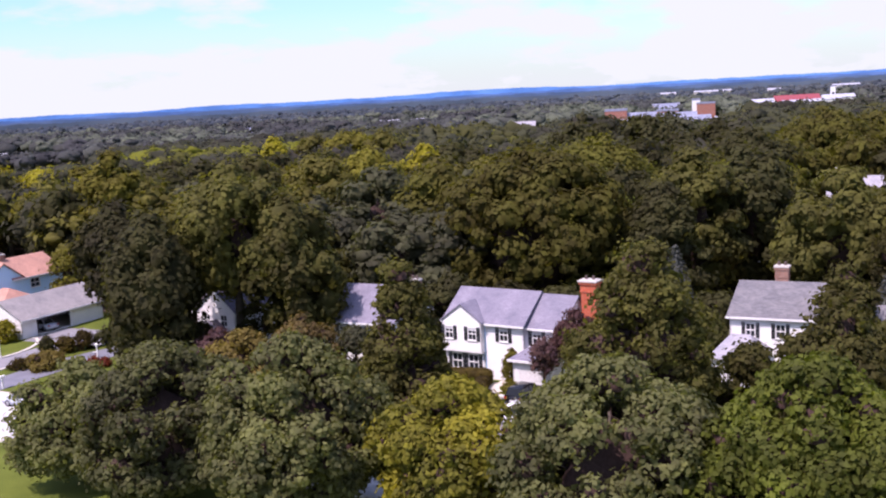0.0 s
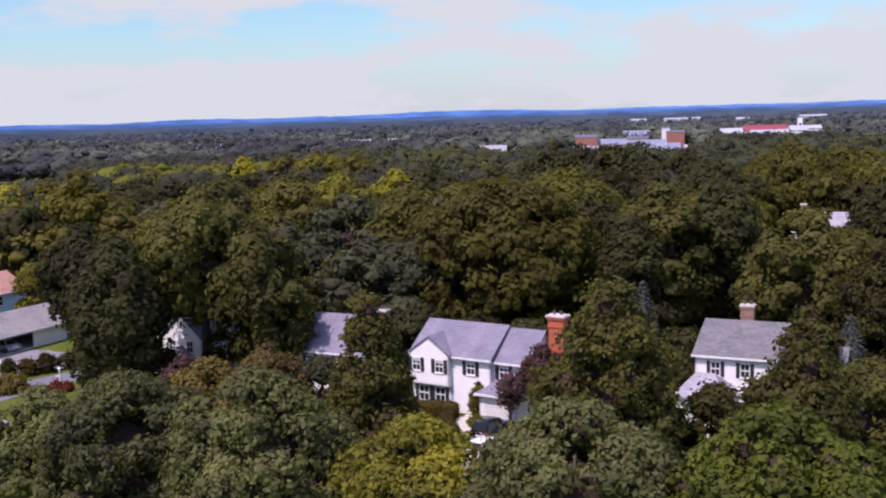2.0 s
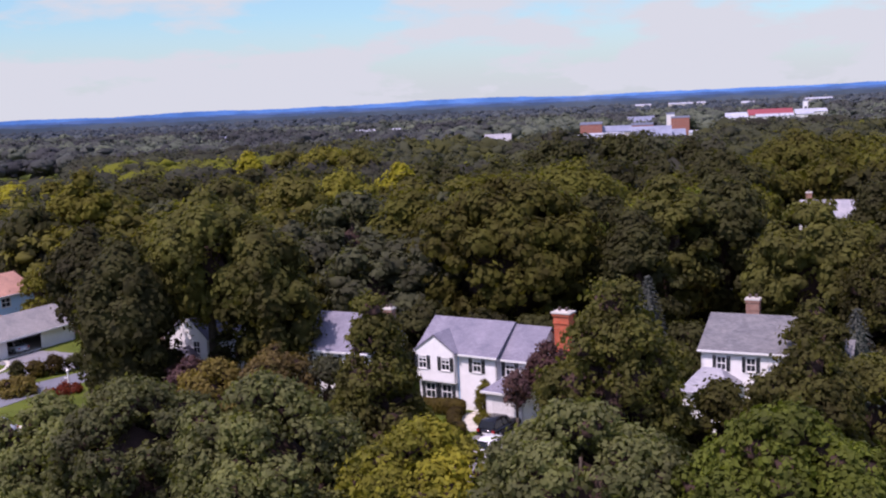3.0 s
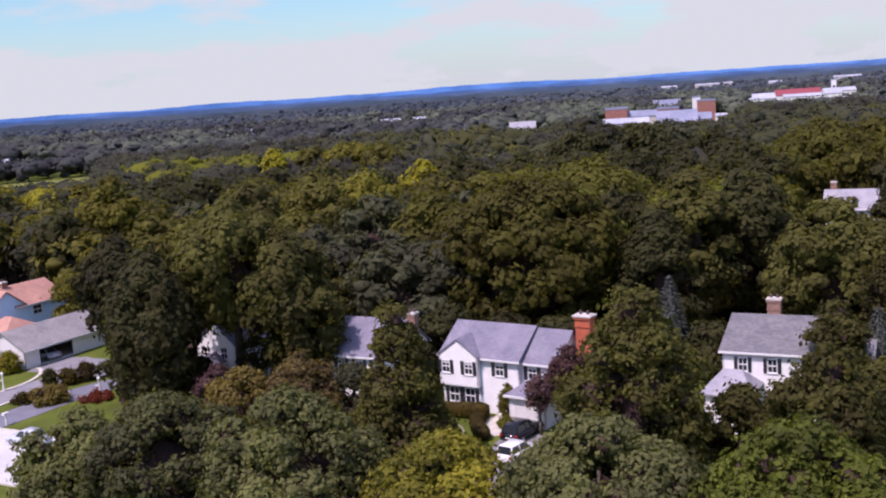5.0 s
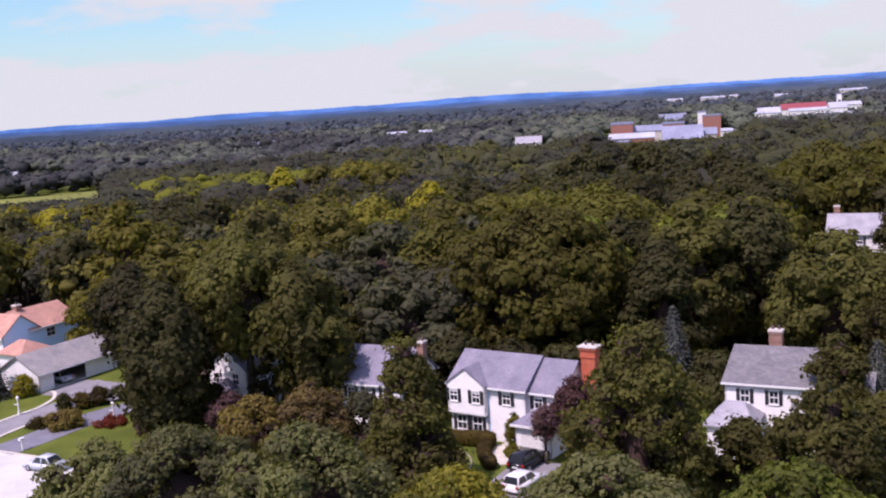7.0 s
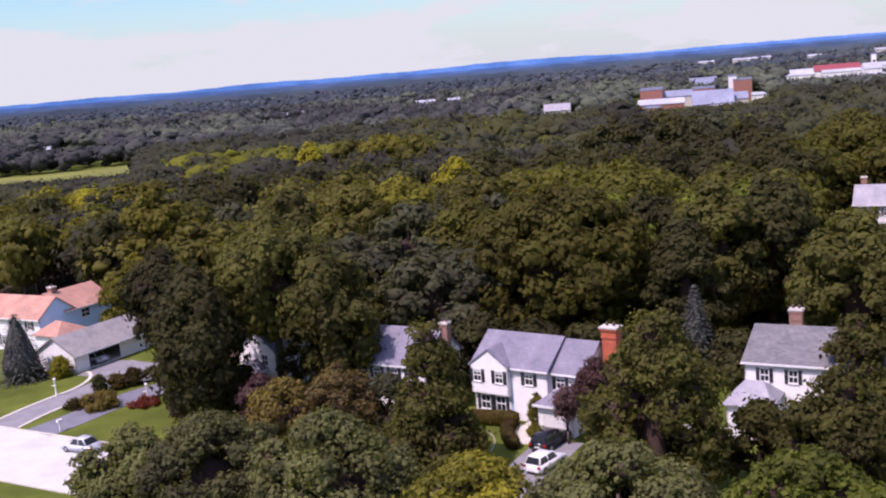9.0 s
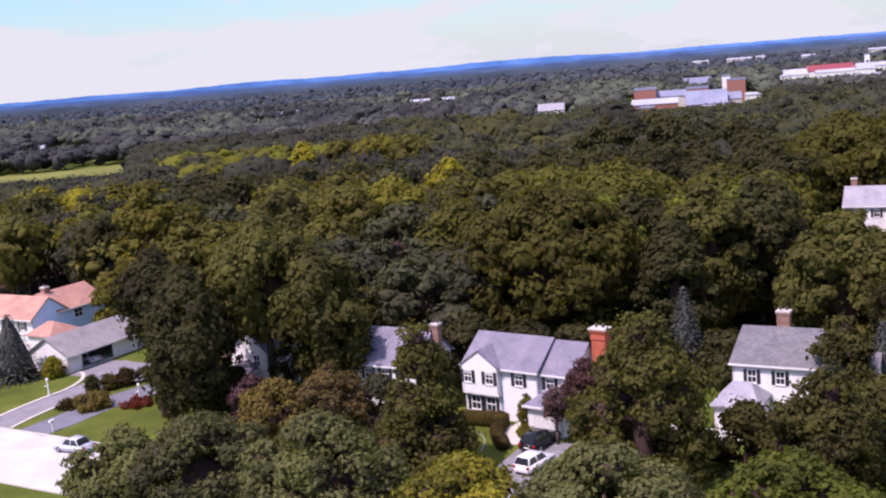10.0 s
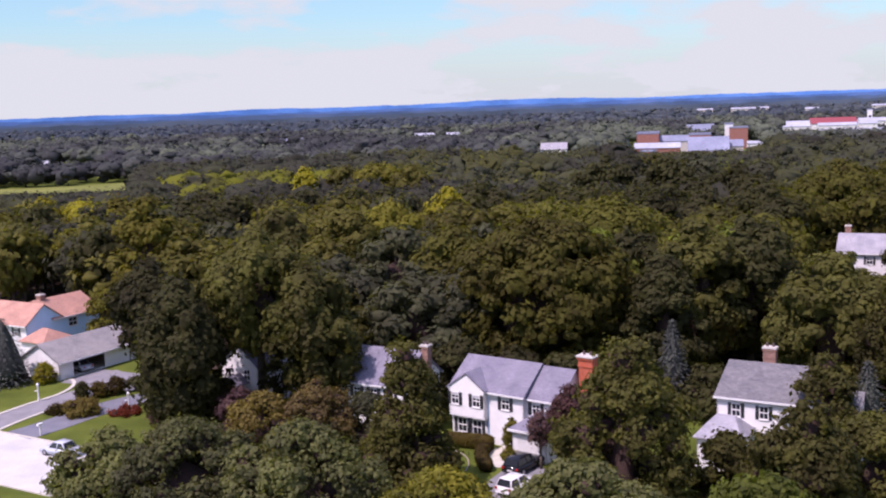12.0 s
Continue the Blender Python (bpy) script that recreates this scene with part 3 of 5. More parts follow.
def chimney(house, x, y, w, d, z0, z1, material, flare=0.12, pots=2, label="tall brick chimney with a pale cap"):
    bm = bmesh.new()
    box(bm, x - w / 2, y - d / 2, z0, x + w / 2, y + d / 2, z1 - 1.15)
    box(bm, x - w / 2 - flare * 0.5, y - d / 2 - flare * 0.5, z1 - 1.15, x + w / 2 + flare * 0.5, y + d / 2 + flare * 0.5, z1 - 1.0)
    box(bm, x - w / 2 - flare * 0.2, y - d / 2 - flare * 0.2, z1 - 1.0, x + w / 2 + flare * 0.2, y + d / 2 + flare * 0.2, z1 - 0.42)
    box(bm, x - w / 2 - flare, y - d / 2 - flare, z1 - 0.42, x + w / 2 + flare, y + d / 2 + flare, z1 - 0.2)
    ch = part("chimney", bm, material, house, label)
    bm = bmesh.new()
    box(bm, x - w / 2 - flare * 1.5, y - d / 2 - flare * 1.5, z1 - 0.2, x + w / 2 + flare * 1.5, y + d / 2 + flare * 1.5, z1 - 0.06)
    box(bm, x - w / 2, y - d / 2, z1 - 0.06, x + w / 2, y + d / 2, z1)
    part("cap", bm, CAP, ch, "pale concrete chimney cap")
    for i in range(pots):
        bm = bmesh.new()
        px = x + (i - (pots - 1) / 2) * w * 0.5
        tube(bm, (px, y, z1), (px, y, z1 + 0.32), 0.15, 0.12, 10)
        part("flue", bm, CLAY, ch)


def floor_and_lid(house, x0, x1, y0, y1, z1):
    for name, za, zb in (("floor_slab", 0.0, 0.08), ("attic_floor", z1 - 0.12, z1 - 0.02)):
        bm = bmesh.new()
        box(bm, x0 + 0.17, y0 + 0.17, za, x1 - 0.17, y1 - 0.17, zb)
        part(name, bm, CAP, house)


def garage_door(house, a, b, x, w, h, rows=4, cols=4):
    a, b = Vector((*a, 0)), Vector((*b, 0))
    d = (b - a).normalized()
    m = Matrix.Translation(a + d * x) @ Matrix.Rotation(math.atan2(d.y, d.x), 4, "Z")
    bm = bmesh.new()
    box(bm, -w / 2, 0.03, 0.02, w / 2, 0.09, h)
    for i in range(rows):
        for j in range(cols):
            x0, z0 = -w / 2 + w * j / cols, 0.02 + (h - 0.02) * i / rows
            box(bm, x0 + 0.08, 0.012, z0 + 0.08, x0 + w / cols - 0.08, 0.03, z0 + (h - 0.02) / rows - 0.08)
    o = part("garage_door", bm, DOOR, house, "white panelled garage door")
    o.matrix_basis = m
    return (x - w / 2, x + w / 2, 0.02, h)


# the white colonial in the middle: x along its ridge, y to the back, origin below the break of the ridge
home = thing("house", Matrix.Translation((7.25, 94.6, 0)) @ Matrix.Rotation(radians(-33.5), 4, "Z"), "white two-storey colonial house, grey shingle roof, black shutters", "house", "houses on the street")
ZE, ZR = 5.45, 7.78
x0, x1, yf, yb = -8.55, -0.12, -3.35, 3.35
# bay on its left with an overhanging upper storey
bx0, bx1, byu, byl = -8.55, -4.25, -3.95, -3.50
a, b = (bx0, byu), (bx1, byu)
wall(home, a, b, 2.62, ZE, SIDING, windows(home, a, b, [(0.75, 3.68), (3.3, 3.68)], w=0.95, h=1.25), peak=6.95)
a, b = (bx0, byl), (bx1, byl)
wall(home, a, b, 0, 2.6, SIDING, windows(home, a, b, [(1.25, 0.75), (3.05, 0.75)], w=1.15, h=1.5, blind=False))
wall(home, (bx1, byu), (bx1, yf), 2.62, ZE, SIDING)
wall(home, (bx1, byl), (bx1, yf), 0, 2.6, SIDING)
wall(home, (bx0, yf), (bx0, byu), 2.62, ZE, SIDING)
wall(home, (bx0, yf), (bx0, byl), 0, 2.6, SIDING)
bm = bmesh.new()
box(bm, bx0 + 0.01, byu + 0.01, 2.5, bx1 - 0.01, yf, 2.62)
part("jetty", bm, TRIM, home, "white underside of the overhanging upper floor")
a, b = (bx1, yf), (x1, yf)
wall(home, a, b, 0, ZE, SIDING, windows(home, a, b, [(2.05, 3.68)], w=0.95, h=1.3) + [(2.55, 3.5, 0.12, 2.2)])
wall(home, (x1, yf), (x1, yb), 0, ZE, SIDING, peak=ZR)
wall(home, (x1, yb), (x0, yb), 0, ZE, SIDING)
wall(home, (x0, yb), (x0, yf), 0, ZE, SIDING, peak=ZR)
floor_and_lid(home, x0, x1, yf, yb, ZE)
gable_roof(home, x0, x1, 3.35, 0.0, ZE, ZR, "x", ROOF_GREY)
gable_roof(home, byu, -1.55, 2.15, (bx0 + bx1) / 2, ZE, 6.95, "y", ROOF_GREY, over=0.2, rake=0.12, trim=False, name="bay_roof")
bm = bmesh.new()
box(bm, bx1 + 2.55, yf + 0.04, 0.12, bx1 + 3.5, yf + 0.1, 2.2)
front_door = part("front_door", bm, WOOD_DARK, home, "dark front door")
bm = bmesh.new()
box(bm, bx1 + 2.40, yf - 0.06, 0.0, bx1 + 2.55, yf - 0.004, 2.35)
box(bm, bx1 + 3.5, yf - 0.06, 0.0, bx1 + 3.65, yf - 0.004, 2.35)
box(bm, bx1 + 2.33, yf - 0.14, 2.35, bx1 + 3.72, yf - 0.004, 2.55)
part("door_surround", bm, TRIM, home)
bm = bmesh.new()
box(bm, bx1 + 1.9, yf - 1.1, 0.0, bx1 + 3.95, yf - 0.01, 0.14)
part("front_step", bm, CAP, home)
bm = bmesh.new()
tube(bm, (bx1 + 0.08, yf - 0.06, 0.1), (bx1 + 0.08, yf - 0.06, ZE - 0.1), 0.045, 0.045, 8)
# the pipe shares the shade-blue wall colour
part("downpipe", bm, SHADE_BLUE_SIDING, home, "pale downpipe in the corner")
# the lower wing on its right and the garage before it
wx1, wyf, wyb, WE, WR = 3.55, -2.75, 3.1, 5.25, 7.55
a, b = (x1 + 0.003, wyf), (wx1, wyf)
wall(home, a, b, 0, WE, SIDING, windows(home, a, b, [(1.05, 3.5)], w=0.95, h=1.3))
wall(home, (wx1, wyf), (wx1, wyb), 0, WE, SIDING, peak=WR)
wall(home, (wx1, wyb), (x1 + 0.003, wyb), 0, WE, SIDING)
gable_roof(home, x1 + 0.26, wx1, 2.92, 0.175, WE, WR, "x", ROOF_GREY, rake=0.24, name="wing_roof")
floor_and_lid(home, x1, wx1, wyf, wyb, WE)
gx0, gx1, gyf = 0.05, 3.75, -5.7
a, b = (gx0, gyf), (gx1, gyf)
wall(home, a, b, 0, 2.75, SIDING, [garage_door(home, a, b, 1.95, 2.75, 2.15)])
wall(home, (gx1, gyf), (gx1, wyf), 0, 2.75, SIDING)
wall(home, (gx0, wyf), (gx0, gyf), 0, 2.75, SIDING)
hip_roof(home, gx0 - 0.3, gx1 + 0.3, gyf - 0.35, wyf - 0.003, 2.9, 3.95, 1.5, ROOF_GREY, name="garage_roof")
bm = bmesh.new()
box(bm, gx0 - 0.33, gyf - 0.42, 2.7, gx1 + 0.33, gyf - 0.353, 2.9)
part("fascia", bm, TRIM, home)
chimney(home, 4.7, 0.75, 1.45, 0.95, 0, 9.15, BRICK, flare=0.15, label="broad red brick chimney, corbelled top and pale cap")

# white house with a weathered roof, half hidden on the right
right_home = thing("house", at(12.95, 23.0), "white two-storey house, weathered grey roof, hip-roofed front garage", "house", "houses on the street")
a, b = (0, 0), (9.6, 0)
wall(right_home, a, b, 0, 6.04, SIDING, windows(right_home, a, b, [(1.75, 4.25), (4.25, 4.25), (7.4, 4.25)], w=0.85, h=1.25, blind=False, shutter=0.3) + windows(right_home, a, b, [(5.3, 1.0), (7.4, 1.0)], w=0.85, h=1.4, blind=False, shutter=0.3))
wall(right_home, (9.6, 0), (9.6, 10.4), 0, 6.04, SIDING, peak=8.1)
wall(right_home, (9.6, 10.4), (0, 10.4), 0, 6.04, SIDING)
wall(right_home, (0, 10.4), (0, 0), 0, 6.04, SIDING, peak=8.1)
gable_roof(right_home, 0, 9.6, 5.2, 5.2, 6.04, 8.1, "x", ROOF_WORN, over=0.3)
floor_and_lid(right_home, 0, 9.6, 0, 10.4, 6.04)
chimney(right_home, 3.15, 7.25, 1.15, 0.8, 0, 9.35, BRICK_DULL, flare=0.07, label="brown brick chimney with a flue")
a, b = (-0.6, -4.3), (3.2, -4.3)
wall(right_home, a, b, 0, 3.3, SIDING, [garage_door(right_home, a, b, 1.9, 2.8, 2.2)])
wall(right_home, (3.2, -4.3), (3.2, 0), 0, 3.3, SIDING, windows(right_home, (3.2, -4.3), (3.2, 0), [(2.0, 1.0)], w=0.8, h=1.2, shutters=False, blind=False))
wall(right_home, (-0.6, 0), (-0.6, -4.3), 0, 3.3, SIDING)
hip_roof(right_home, -0.9, 3.5, -4.65, -0.02, 3.4, 4.9, 1.4, ROOF_PALE, back=2.9, name="garage_roof")

# its low side wing, deep among the trees
wall(right_home, (9.62, 1.2), (12.0, 1.2), 0, 4.6, SIDING, windows(right_home, (9.62, 1.2), (12.0, 1.2), [(1.2, 2.6)], w=0.85, h=1.2, blind=False, shutter=0.3), name="wing_wall")
wall(right_home, (12.0, 1.2), (12.0, 6.4), 0, 4.6, SIDING, peak=6.6, name="wing_wall")
wall(right_home, (12.0, 6.4), (9.62, 6.4), 0, 4.6, SIDING, name="wing_wall")
gable_roof(right_home, 9.65, 12.0, 2.6, 3.8, 4.6, 6.6, "x", ROOF_WORN, over=0.3, name="wing_roof")

# grey-roofed house on the other side, behind the evergreen
left_home = thing("house", at(-27.2, 17.6), "white two-storey house, blue-grey roof, black shutters, brick chimney", "house", "houses on the street")
a, b = (0, 0), (9.4, 0)
wall(left_home, a, b, 0, 4.95, SIDING, windows(left_home, a, b, [(1.6, 3.3), (3.6, 3.3), (5.7, 3.3), (7.8, 3.3)], w=0.9, h=1.3) + windows(left_home, a, b, [(2.0, 0.8), (6.9, 0.8)], w=1.0, h=1.4))
wall(left_home, (9.4, 0), (9.4, 7.4), 0, 4.95, SIDING, peak=7.8)
wall(left_home, (9.4, 7.4), (0, 7.4), 0, 4.95, SIDING)
wall(left_home, (0, 7.4), (0, 0), 0, 4.95, SIDING, peak=7.8)
gable_roof(left_home, 0, 9.4, 3.7, 3.7, 4.95, 7.8, "x", ROOF_GREY, over=0.3)
floor_and_lid(left_home, 0, 9.4, 0, 7.4, 4.95)
chimney(left_home, 9.9, 3.9, 0.85, 0.8, 0, 8.6, BRICK_DULL, flare=0.07, label="narrow brown brick chimney with a pale cap")

# white gable-fronted house deep in the shade of the tall trees
shade_home = thing("house", at(-43.0, 18.4), "white gabled house, mostly hidden behind tall trees", "house", "houses on the street")
a, b = (0, 0), (5.2, 0)
wall(shade_home, a, b, 0, 5.0, SIDING, windows(shade_home, a, b, [(1.4, 3.2), (3.7, 3.2)], w=0.95, h=1.3, shutters=False, blind=False), peak=7.4)
wall(shade_home, (5.2, 0), (5.2, 8), 0, 5.0, SIDING)
wall(shade_home, (5.2, 8), (0, 8), 0, 5.0, SIDING, peak=7.4)
wall(shade_home, (0, 8), (0, 0), 0, 5.0, SIDING)
gable_roof(shade_home, 0, 8, 2.6, 2.6, 5.0, 7.4, "y", ROOF_GREY)
floor_and_lid(shade_home, 0, 5.2, 0, 8, 5.0)
a, b = (1.6, -2.0), (3.9, -2.0)
wall(shade_home, a, b, 0, 3.0, SIDING, windows(shade_home, a, b, [(1.15, 0.8)], w=1.1, h=1.7, shutters=False, blind=False), peak=3.9, name="porch_wall")
wall(shade_home, (3.9, -2.0), (3.9, 0), 0, 3.0, SIDING, name="porch_wall")
wall(shade_home, (1.6, 0), (1.6, -2.0), 0, 3.0, SIDING, name="porch_wall")
gable_roof(shade_home, -2.0, -0.2, 1.15, 2.75, 3.0, 3.9, "y", ROOF_GREY, over=0.2, rake=0.15, name="porch_roof")

# salmon-roofed house at the end of the curved drive
pink_home = thing("house", at(-84.4, 24.4), "white house, some walls painted shade-blue, salmon shingle roofs in crossing gables", "house", "houses on the street")
# blue here stands for skylight on shaded white walls
wall(pink_home, (0, 0), (0, 6.2), 0, 5.0, SHADE_BLUE_SIDING, peak=7.3)
wall(pink_home, (0, 6.2), (0, 13.0), 0, 5.0, SHADE_BLUE_SIDING, windows(pink_home, (0, 6.2), (0, 13.0), [(1.9, 3.3)], w=1.6, h=1.3, shutters=False, blind=False))
wall(pink_home, (0, 13.0), (-8.0, 13.0), 0, 5.0, SHADE_BLUE_SIDING, peak=7.25)
wall(pink_home, (-8.0, 13.0), (-8.0, 6.2), 0, 5.0, SHADE_BLUE_SIDING)
wall(pink_home, (-8.0, 6.2), (-17.0, 6.2), 0, 5.0, SIDING)
wall(pink_home, (-17.0, 6.2), (-17.0, 0), 0, 5.0, SIDING, peak=7.3)
a, b = (-17.0, 0), (0, 0)
wall(pink_home, a, b, 0, 5.0, SIDING, windows(pink_home, a, b, [(3, 3.2), (7, 3.2), (11.4, 3.2), (14.8, 3.2)], w=1.0, h=1.3) + windows(pink_home, a, b, [(3, 0.8), (9, 0.8)], w=1.4, h=1.5))
gable_roof(pink_home, -17.0, 0, 3.1, 3.1, 5.0, 7.3, "x", ROOF_PINK, over=0.4, rake=0.3)
gable_roof(pink_home, 4.6, 13.0, 4.0, -4.0, 5.0, 7.25, "y", ROOF_PINK, over=0.35, rake=0.3, name="cross_roof")
floor_and_lid(pink_home, -17.0, 0, 0, 6.2, 5.0)
floor_and_lid(pink_home, -8.0, 0, 6.2, 13.0, 5.0)
chimney(pink_home, -4.0, 6.0, 0.9, 0.8, 0, 8.1, BRICK_DULL, flare=0.06, pots=1)
wall(pink_home, (4.6, -1.0), (4.6, 3.6), 0, 2.9, SHADE_BLUE_SIDING, name="porch_wall")
wall(pink_home, (0.02, -1.0), (4.6, -1.0), 0, 2.9, SIDING, name="porch_wall")
hip_roof(pink_home, -0.2, 5.0, -1.4, 4.0, 3.0, 4.5, 2.0, ROOF_PINK, back=2.7, name="porch_roof")

garage = thing("garage", at(-77.4, 18.0), "low white garage with tan roof and wide dark doorway", "garage")
wall(garage, (0, 0), (7.0, 0), 0, 2.5, SIDING, peak=4.45)
a, b = (7.0, 0), (7.0, 13.0)
wall(garage, a, b, 0, 2.5, SIDING, [(2.3, 7.6, 0.02, 2.15)])
wall(garage, (7.0, 13.0), (0, 13.0), 0, 2.5, SIDING, peak=4.45)
wall(garage, (0, 13.0), (0, 0), 0, 2.5, SIDING)
gable_roof(garage, 0, 13.0, 3.5, 3.5, 2.5, 4.45, "y", ROOF_TAN, over=0.5, rake=0.3)
floor_and_lid(garage, 0, 7.0, 0, 13.0, 2.5)

# pale-roofed house far back on the right
back_home = thing("house", Matrix.Translation((59.2, 168.2, 0)) @ Matrix.Rotation(radians(-24), 4, "Z"), "white house with a sunlit pale roof among trees", "house")
a, b = (0, 0), (10.5, 0)
wall(back_home, a, b, 0, 7.0, SIDING, windows(back_home, a, b, [(2, 5.1), (5, 5.1), (8, 5.1)], w=1.0, h=1.3))
wall(back_home, (10.5, 0), (10.5, 8), 0, 7.0, SIDING, peak=9.6)
wall(back_home, (10.5, 8), (0, 8), 0, 7.0, SIDING)
wall(back_home, (0, 8), (0, 0), 0, 7.0, SIDING, peak=9.6)
gable_roof(back_home, 0, 10.5, 4.0, 4.0, 7.0, 9.6, "x", ROOF_PALE)
floor_and_lid(back_home, 0, 10.5, 0, 8, 7.0)
chimney(back_home, 1.2, 4.6, 0.9, 0.8, 0, 11.0, BRICK_DULL, flare=0.06, pots=1)


def plain_house(x, y, turn, w, d, ze, zr, roof, label):
    """A small far house: walls with windows, gable roof."""
    h = thing("house", Matrix.Translation((x, y, 0)) @ Matrix.Rotation(radians(turn), 4, "Z"), label, "house", "houses among the woods")
    a, b = (0, 0), (w, 0)
    wall(h, a, b, 0, ze, SIDING, windows(h, a, b, [(w * (i + 0.5) / 3, ze - 1.9) for i in range(3)], w=1.0, h=1.3, shutters=False, blind=False))
    wall(h, (w, 0), (w, d), 0, ze, SIDING, peak=zr)
    wall(h, (w, d), (0, d), 0, ze, SIDING)
    wall(h, (0, d), (0, 0), 0, ze, SIDING, peak=zr)
    gable_roof(h, 0, w, d / 2, d / 2, ze, zr, "x", roof)
    floor_and_lid(h, 0, w, 0, d, ze)
    return h


plain_house(29, 604, -6, 15, 9, 6, 9.4, ROOF_PALE, "white farmhouse with pale roof, far among trees")
plain_house(40.5, 146, 20, 9, 7, 5.2, 8.2, ROOF_PALE, "white house glimpsed between the crowns")
plain_house(30.0, 110.0, -16, 8, 5, 2.0, 2.7, ROOF_RUST, "low outbuilding with a reddish roof, behind trees")


# ---- far brick buildings and sheds ----
def big_block(name, x, y, turn, w, d, h, wallmat, roofmat, label, cols=6, rows=2, parapet=0.8, group="school buildings"):
    b = thing(name, Matrix.Translation((x, y, 0)) @ Matrix.Rotation(radians(turn), 4, "Z"), label, "building", group)
    bm = bmesh.new()
    box(bm, 0, 0, 0, w, d, h)
    part("wall", bm, wallmat, b)
    bm = bmesh.new()
    for q in ((-0.15, -0.15, w + 0.15, 0.2), (-0.15, d - 0.2, w + 0.15, d + 0.15), (-0.15, 0.2, 0.2, d - 0.2), (w - 0.2, 0.2, w + 0.15, d - 0.2)):
        box(bm, q[0], q[1], h - 0.2, q[2], q[3], h + parapet)
    part("parapet", bm, SLATE_ROOF, b)
    bm = bmesh.new()
    box(bm, 0.21, 0.21, h, w - 0.21, d - 0.21, h + 0.12)
    part("roof", bm, roofmat, b)
    bm = bmesh.new()
    box(bm, w / cols * 0.22, -0.06, 0, w / cols * 0.78, -0.004, 1.9)
    me = mesh_of("window", bm, GLASS)
    for j in range(rows):
        for i in range(cols):
            o = part("window", me, None, b)
            o.matrix_basis = Matrix.Translation((w / cols * i, 0, 1.2 + (h - 1.0) / rows * j))
    return b


def shed(name, x, y, turn, w, d, ze, zr, wallmat, roofmat, label, group="far sheds"):
    b = thing(name, Matrix.Translation((x, y, 0)) @ Matrix.Rotation(radians(turn), 4, "Z"), label, "building", group)
    wall(b, (0, 0), (w, 0), 0, ze, wallmat)
    wall(b, (w, 0), (w, d), 0, ze, wallmat, peak=zr)
    wall(b, (w, d), (0, d), 0, ze, wallmat)
    wall(b, (0, d), (0, 0), 0, ze, wallmat, peak=zr)
    gable_roof(b, 0, w, d / 2, d / 2, ze, zr, "x", roofmat, t=0.4, trim=False)
    return b


# ---- trees ----
def ico(sub):
    bm = bmesh.new()
    bmesh.ops.create_icosphere(bm, subdivisions=sub, radius=1.0)
    bm.verts.ensure_lookup_table()
    v = np.array([q.co[:] for q in bm.verts])
    f = np.array([[q.index for q in t.verts] for t in bm.faces])
    bm.free()
    return v, f


ICO1, ICO2 = ico(1), ico(2)


def array_mesh(name, verts, tris, quads, material, tint=None, normals=None, inner=None, inside=0):
    """A mesh out of arrays of corners, triangles and quads."""
    me = bpy.data.meshes.new(name)
    loops = np.concatenate([np.asarray(tris, int).ravel(), np.asarray(quads, int).ravel()])
    nt, nq = len(tris), len(quads)
    me.vertices.add(len(verts))
    me.vertices.foreach_set("co", np.asarray(verts, np.float32).ravel())
    me.loops.add(len(loops))
    me.loops.foreach_set("vertex_index", loops.astype(np.int32))
    me.polygons.add(nt + nq)
    me.polygons.foreach_set("loop_start", np.concatenate([np.arange(nt) * 3, nt * 3 + np.arange(nq) * 4]).astype(np.int32))
    me.update(calc_edges=True)
    tint = np.full(len(verts), 0.5) if tint is None else tint
    if len(tint):
        at_ = me.attributes.new("tint", "FLOAT", "POINT")
        at_.data.foreach_set("value", np.asarray(tint, np.float32))
    me.materials.append(material)
    if inner is not None:
        me.materials.append(inner)
        me.polygons.foreach_set("material_index", (np.arange(nt + nq) < inside).astype(np.int32))
    if normals is not None:
        me.polygons.foreach_set("use_smooth", np.ones(nt + nq, bool))
        full = np.zeros((len(verts), 3), np.float32)
        full[:len(normals)] = normals
        me.normals_split_custom_set_from_vertices(full)
    return me


def unit(v):
    return v / np.maximum(np.linalg.norm(v, axis=-1, keepdims=True), 1e-6)


def outline(style, t):
    """Radius of a crown at the share t of its height, 1 at its widest."""
    t = np.clip(t, 0.0, 1.0)
    if style == "mound":
        return np.where(t < 0.3, 0.80 + 0.20 * t / 0.3, np.sqrt(np.maximum(0, 1 - ((t - 0.3) / 0.7) ** 2)) ** 1.15)
    if style == "dome":
        return np.where(t < 0.36, 0.80 + 0.20 * t / 0.36, np.sqrt(np.maximum(0, 1 - ((t - 0.36) / 0.64) ** 2)) ** 1.9)
    if style == "taper":
        return np.where(t < 0.22, 0.8 + 0.2 * t / 0.22, np.maximum(0, 1 - (t - 0.22) / 0.78) ** 0.72)
    if style == "cone":
        return np.maximum(0, 1 - t) ** 0.9
    if style == "tall":
        return np.maximum(0, 1 - np.abs(2 * t - 0.92) ** 2.4) ** 0.62
    return np.sqrt(np.maximum(0, 1 - (2 * t - 1) ** 2)) ** 0.9


def leaf_quads(pos, nrm, size, rng, long=0.72, broad=0.45):
    """Corners of one bent leaf spray at each place."""
    tg = unit(np.cross(nrm, rng.normal(size=nrm.shape)))
    b = np.cross(nrm, tg)
    s = size * rng.uniform(0.6, 1.4, (len(pos), 1))
    return np.stack([pos - tg * s * long, pos - b * s * broad - nrm * s * 0.1, pos + tg * s * long, pos + b * s * broad - nrm * s * 0.1], 1).reshape(-1, 3)


